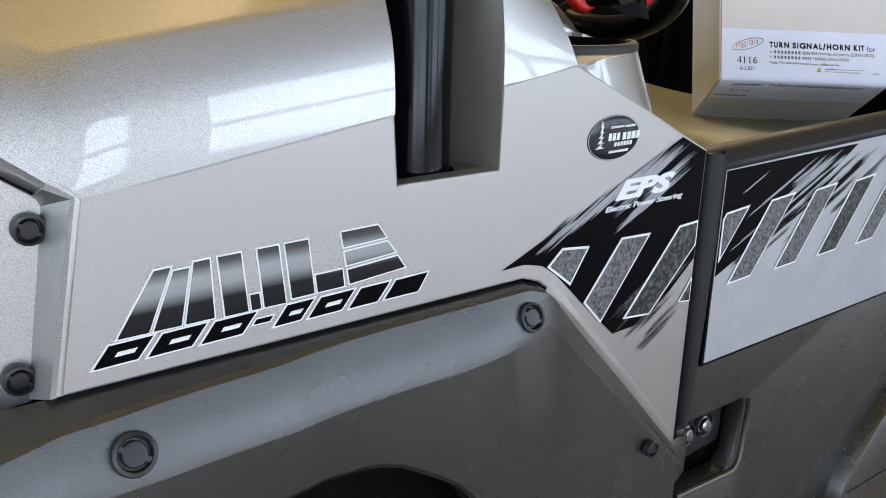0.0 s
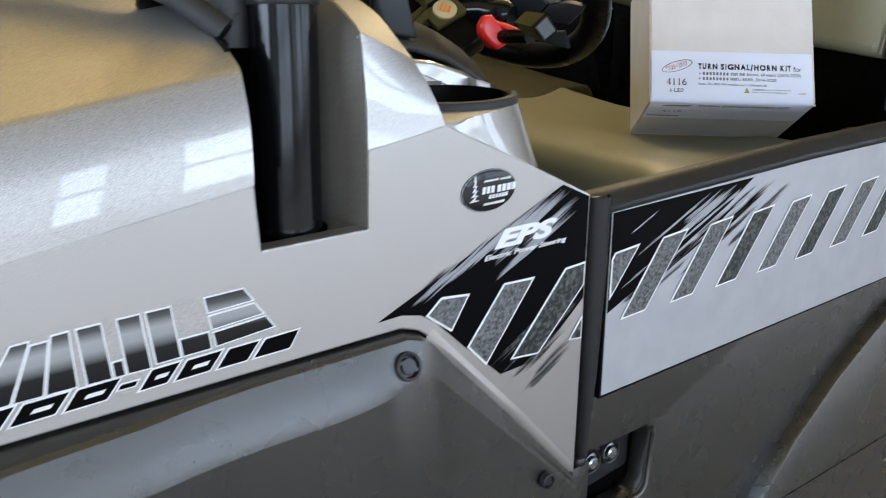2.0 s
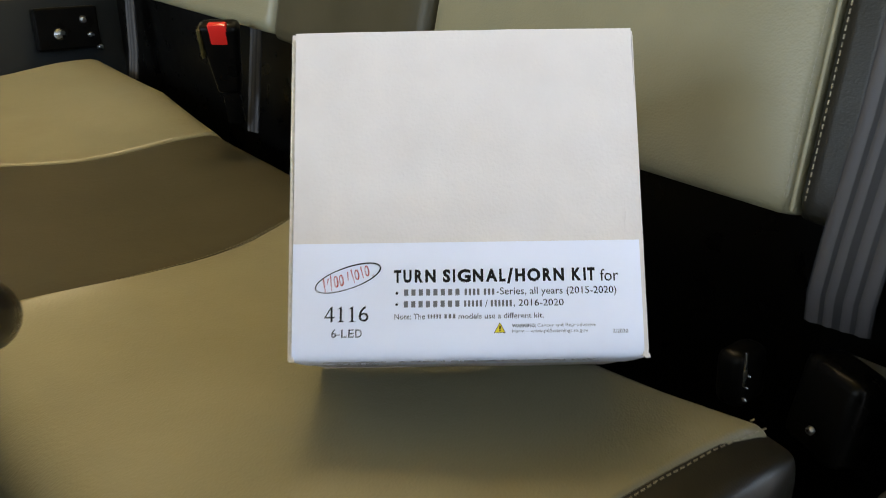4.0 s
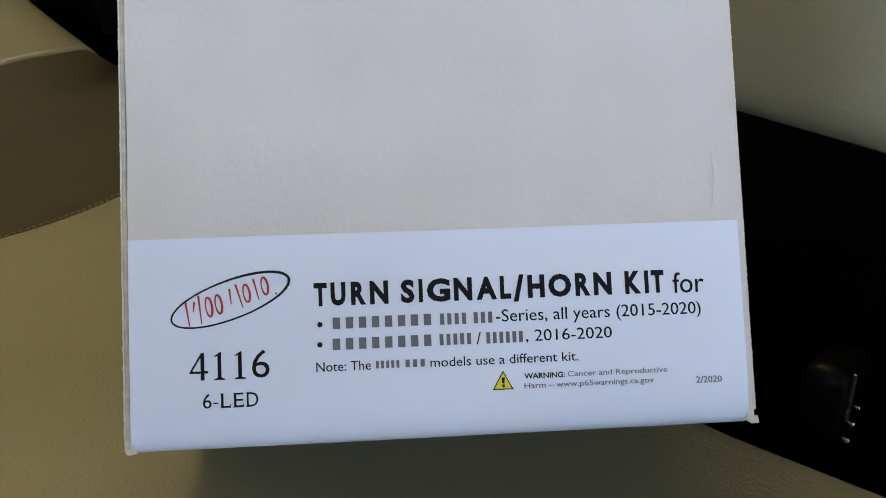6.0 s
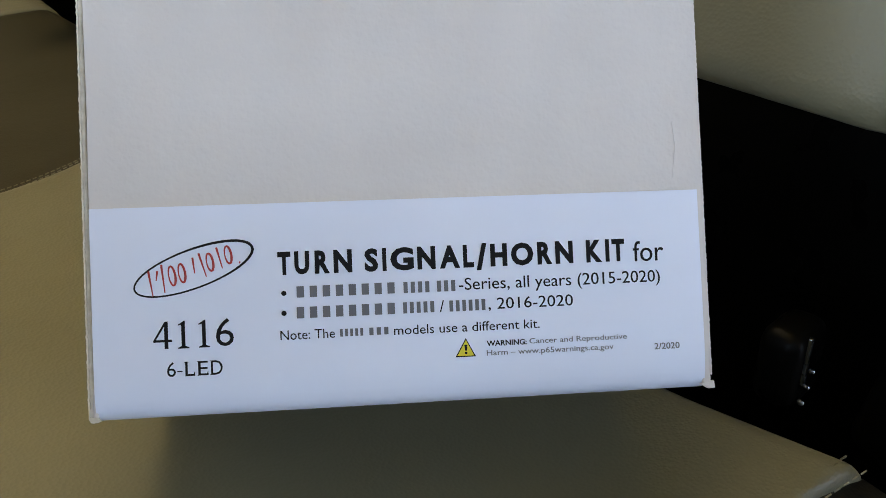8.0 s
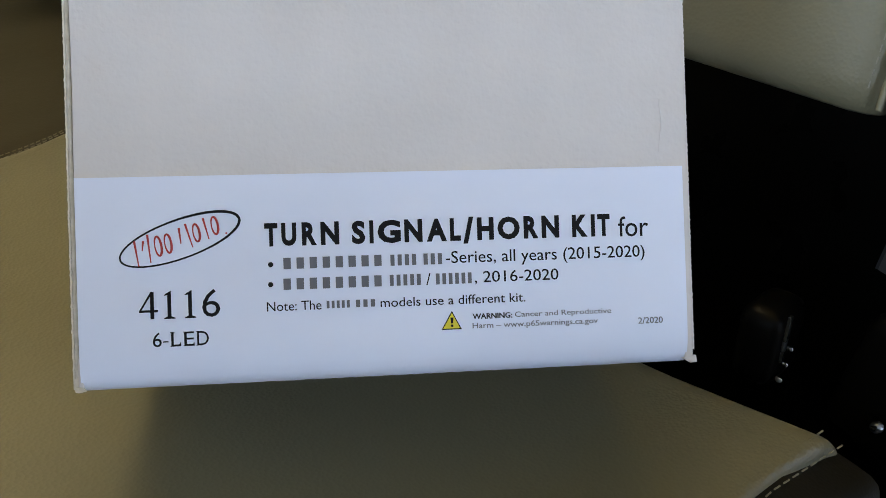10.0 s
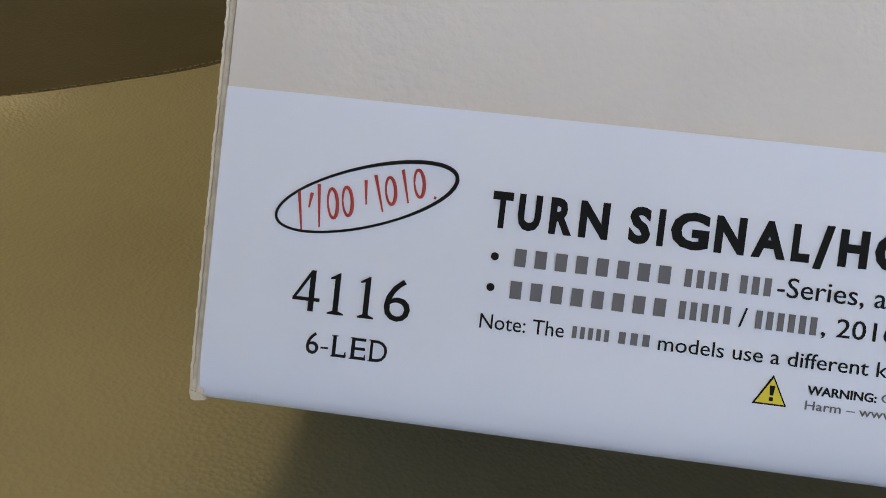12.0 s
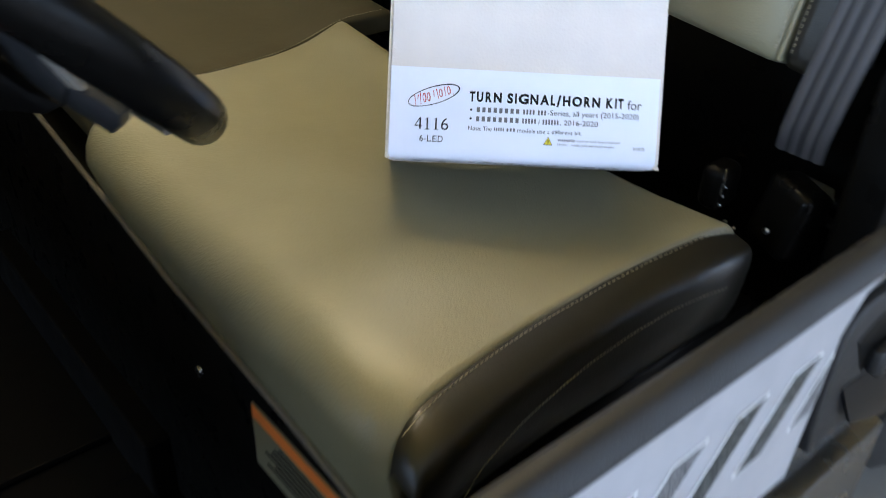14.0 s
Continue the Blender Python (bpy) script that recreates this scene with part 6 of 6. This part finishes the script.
flat((0.0249, 0.0233), (0.0249, 0.0311), (0.0253, 0.0326), (0.0261, 0.0326), (0.0261, 0.0233))
flat((0.0212, 0.0256), (0.0212, 0.0264), (0.0274, 0.0264), (0.0274, 0.0256))
flat((0.0212, 0.0262), (0.0251, 0.0326), (0.0255, 0.0320), (0.0219, 0.0262))
put("6", 0.0421, 0.0481, 0.0233, 0.0329, INK, -0.004)
put("6", 0.0254, 0.0283, 0.0137, 0.0187)
put("-", 0.0288, 0.0305, 0.0152, 0.0156)
for ch, x0_, x1_ in (("L", 0.0315, 0.0347), ("E", 0.0358, 0.0391), ("D", 0.0401, 0.0440)):
    put(ch, x0_, x1_, 0.0137, 0.0186)
    for z_ in (0.0137, 0.0184):
        flat((x0_ - 0.0003, z_), (x0_ - 0.0003, z_ + 0.0002), (x0_ + 0.0011, z_ + 0.0002), (x0_ + 0.0011, z_))
flat((0.0343, 0.0137), (0.0344, 0.0150), (0.0346, 0.0150), (0.0347, 0.0137))
flat((0.0387, 0.0137), (0.0389, 0.0149), (0.0391, 0.0149), (0.0392, 0.0137))
part("warning_sign", slab([(0.1245, 0.0153), (0.1284, 0.0219), (0.1318, 0.0153)], -0.0010, -0.0007), INK, lab)
part("warning_sign_field", slab([(0.1251, 0.0157), (0.1284, 0.0212), (0.1312, 0.0157)], -0.0012, -0.0009), YELLOW, lab)
part("warning_mark", slab([(0.12795, 0.0175), (0.12775, 0.0196), (0.12885, 0.0196), (0.12865, 0.0175)], -0.0014, -0.0011), INK, lab)
part("warning_mark", slab([(0.1279, 0.0163), (0.1279, 0.0171), (0.1287, 0.0171), (0.1287, 0.0163)], -0.0014, -0.0011), INK, lab)
# oval logo as plain strokes
oc, oa, ob_, ot = Vector((0.03545, 0.0503)), 0.0210, 0.0066, radians(18.5)
ov = [(oc.x + oa * math.cos(t) * math.cos(ot) - ob_ * math.sin(t) * math.sin(ot), -0.0009, oc.y + oa * math.cos(t) * math.sin(ot) + ob_ * math.sin(t) * math.cos(ot)) for t in [2 * math.pi * k / 56 for k in range(56)]]
part("logo_oval", sweep(ov, [0.00030 + 0.00018 * max(0.0, math.cos(2 * math.pi * k / 56 - 0.3)) for k in range(56)], 6, 1.0, True), INK, lab)
STROKES = ((0.0202, 0.0503, 0.0216, 0.0413), (0.0232, 0.0500, 0.0228, 0.0466), (0.0246, 0.0521, 0.0256, 0.0424), (0.0351, 0.0541, 0.0357, 0.0487), (0.0372, 0.0555, 0.0396, 0.0474), (0.0432, 0.0573, 0.0451, 0.0500))
for xa, za, xb, zb in STROKES:
    d_ = (Vector((xb, zb)) - Vector((xa, za))).normalized()
    n_ = Vector((-d_.y, d_.x))
    pts_ = [(xa + n_.x * w - d_.x * 0.0001, za + n_.y * w) for w in (-0.00035, 0.00035)] + [(xb + n_.x * w, zb + n_.y * w) for w in (0.00015, -0.00015)]
    part("logo_stroke", slab(pts_, -0.0011, -0.0007), INK_RED, lab)
for cx, cz, rz_ in ((0.0281, 0.0481, 0.0033), (0.0314, 0.0489, 0.0032), (0.0409, 0.0523, 0.0030), (0.0471, 0.0546, 0.0030)):
    ring_ = [(cx + 0.0011 * math.cos(t) + 0.0013 * math.sin(t) * -0.35, -0.0009, cz + rz_ * math.sin(t)) for t in [2 * math.pi * k / 20 for k in range(20)]]
    part("logo_ring", sweep(ring_, [0.0002 + 0.00022 * abs(math.cos(math.pi * k / 20)) for k in range(20)], 6, 1.0, True), INK_RED, lab)
part("logo_dot", slab([(0.0506, 0.0516), (0.0508, 0.0522), (0.0513, 0.0521), (0.0511, 0.0515)], -0.0011, -0.0007), INK_RED, lab)


def under(ob):
    """Lay a print down on the box's lower face."""
    ob.matrix_basis = Matrix.Translation((0, 0, -0.0010)) @ Matrix.Rotation(radians(90), 4, "X") @ Matrix.Diagonal((1, 1, 1, 1))
    return ob


for ob in (words("TURN SIGNAL/HORN KIT", 0.066, 0.189, -0.0145, -0.0075, "print", INK_FAINT, lab, level=0.5, bold=0.02), words("4116", 0.0225, 0.049, -0.0385, -0.031, "print", INK_FAINT, lab, level=0.5),
           part("print_bar", slab([(0.018, -0.016), (0.022, -0.011), (0.058, -0.008), (0.054, -0.0145)], -0.0002, 0.0001), INK_FAINT, lab),
           part("print_bar", slab([(0.006, -0.056), (0.006, -0.052), (0.05, -0.052), (0.05, -0.056)], -0.0002, 0.0001), INK_FAINT, lab)):
    under(ob)
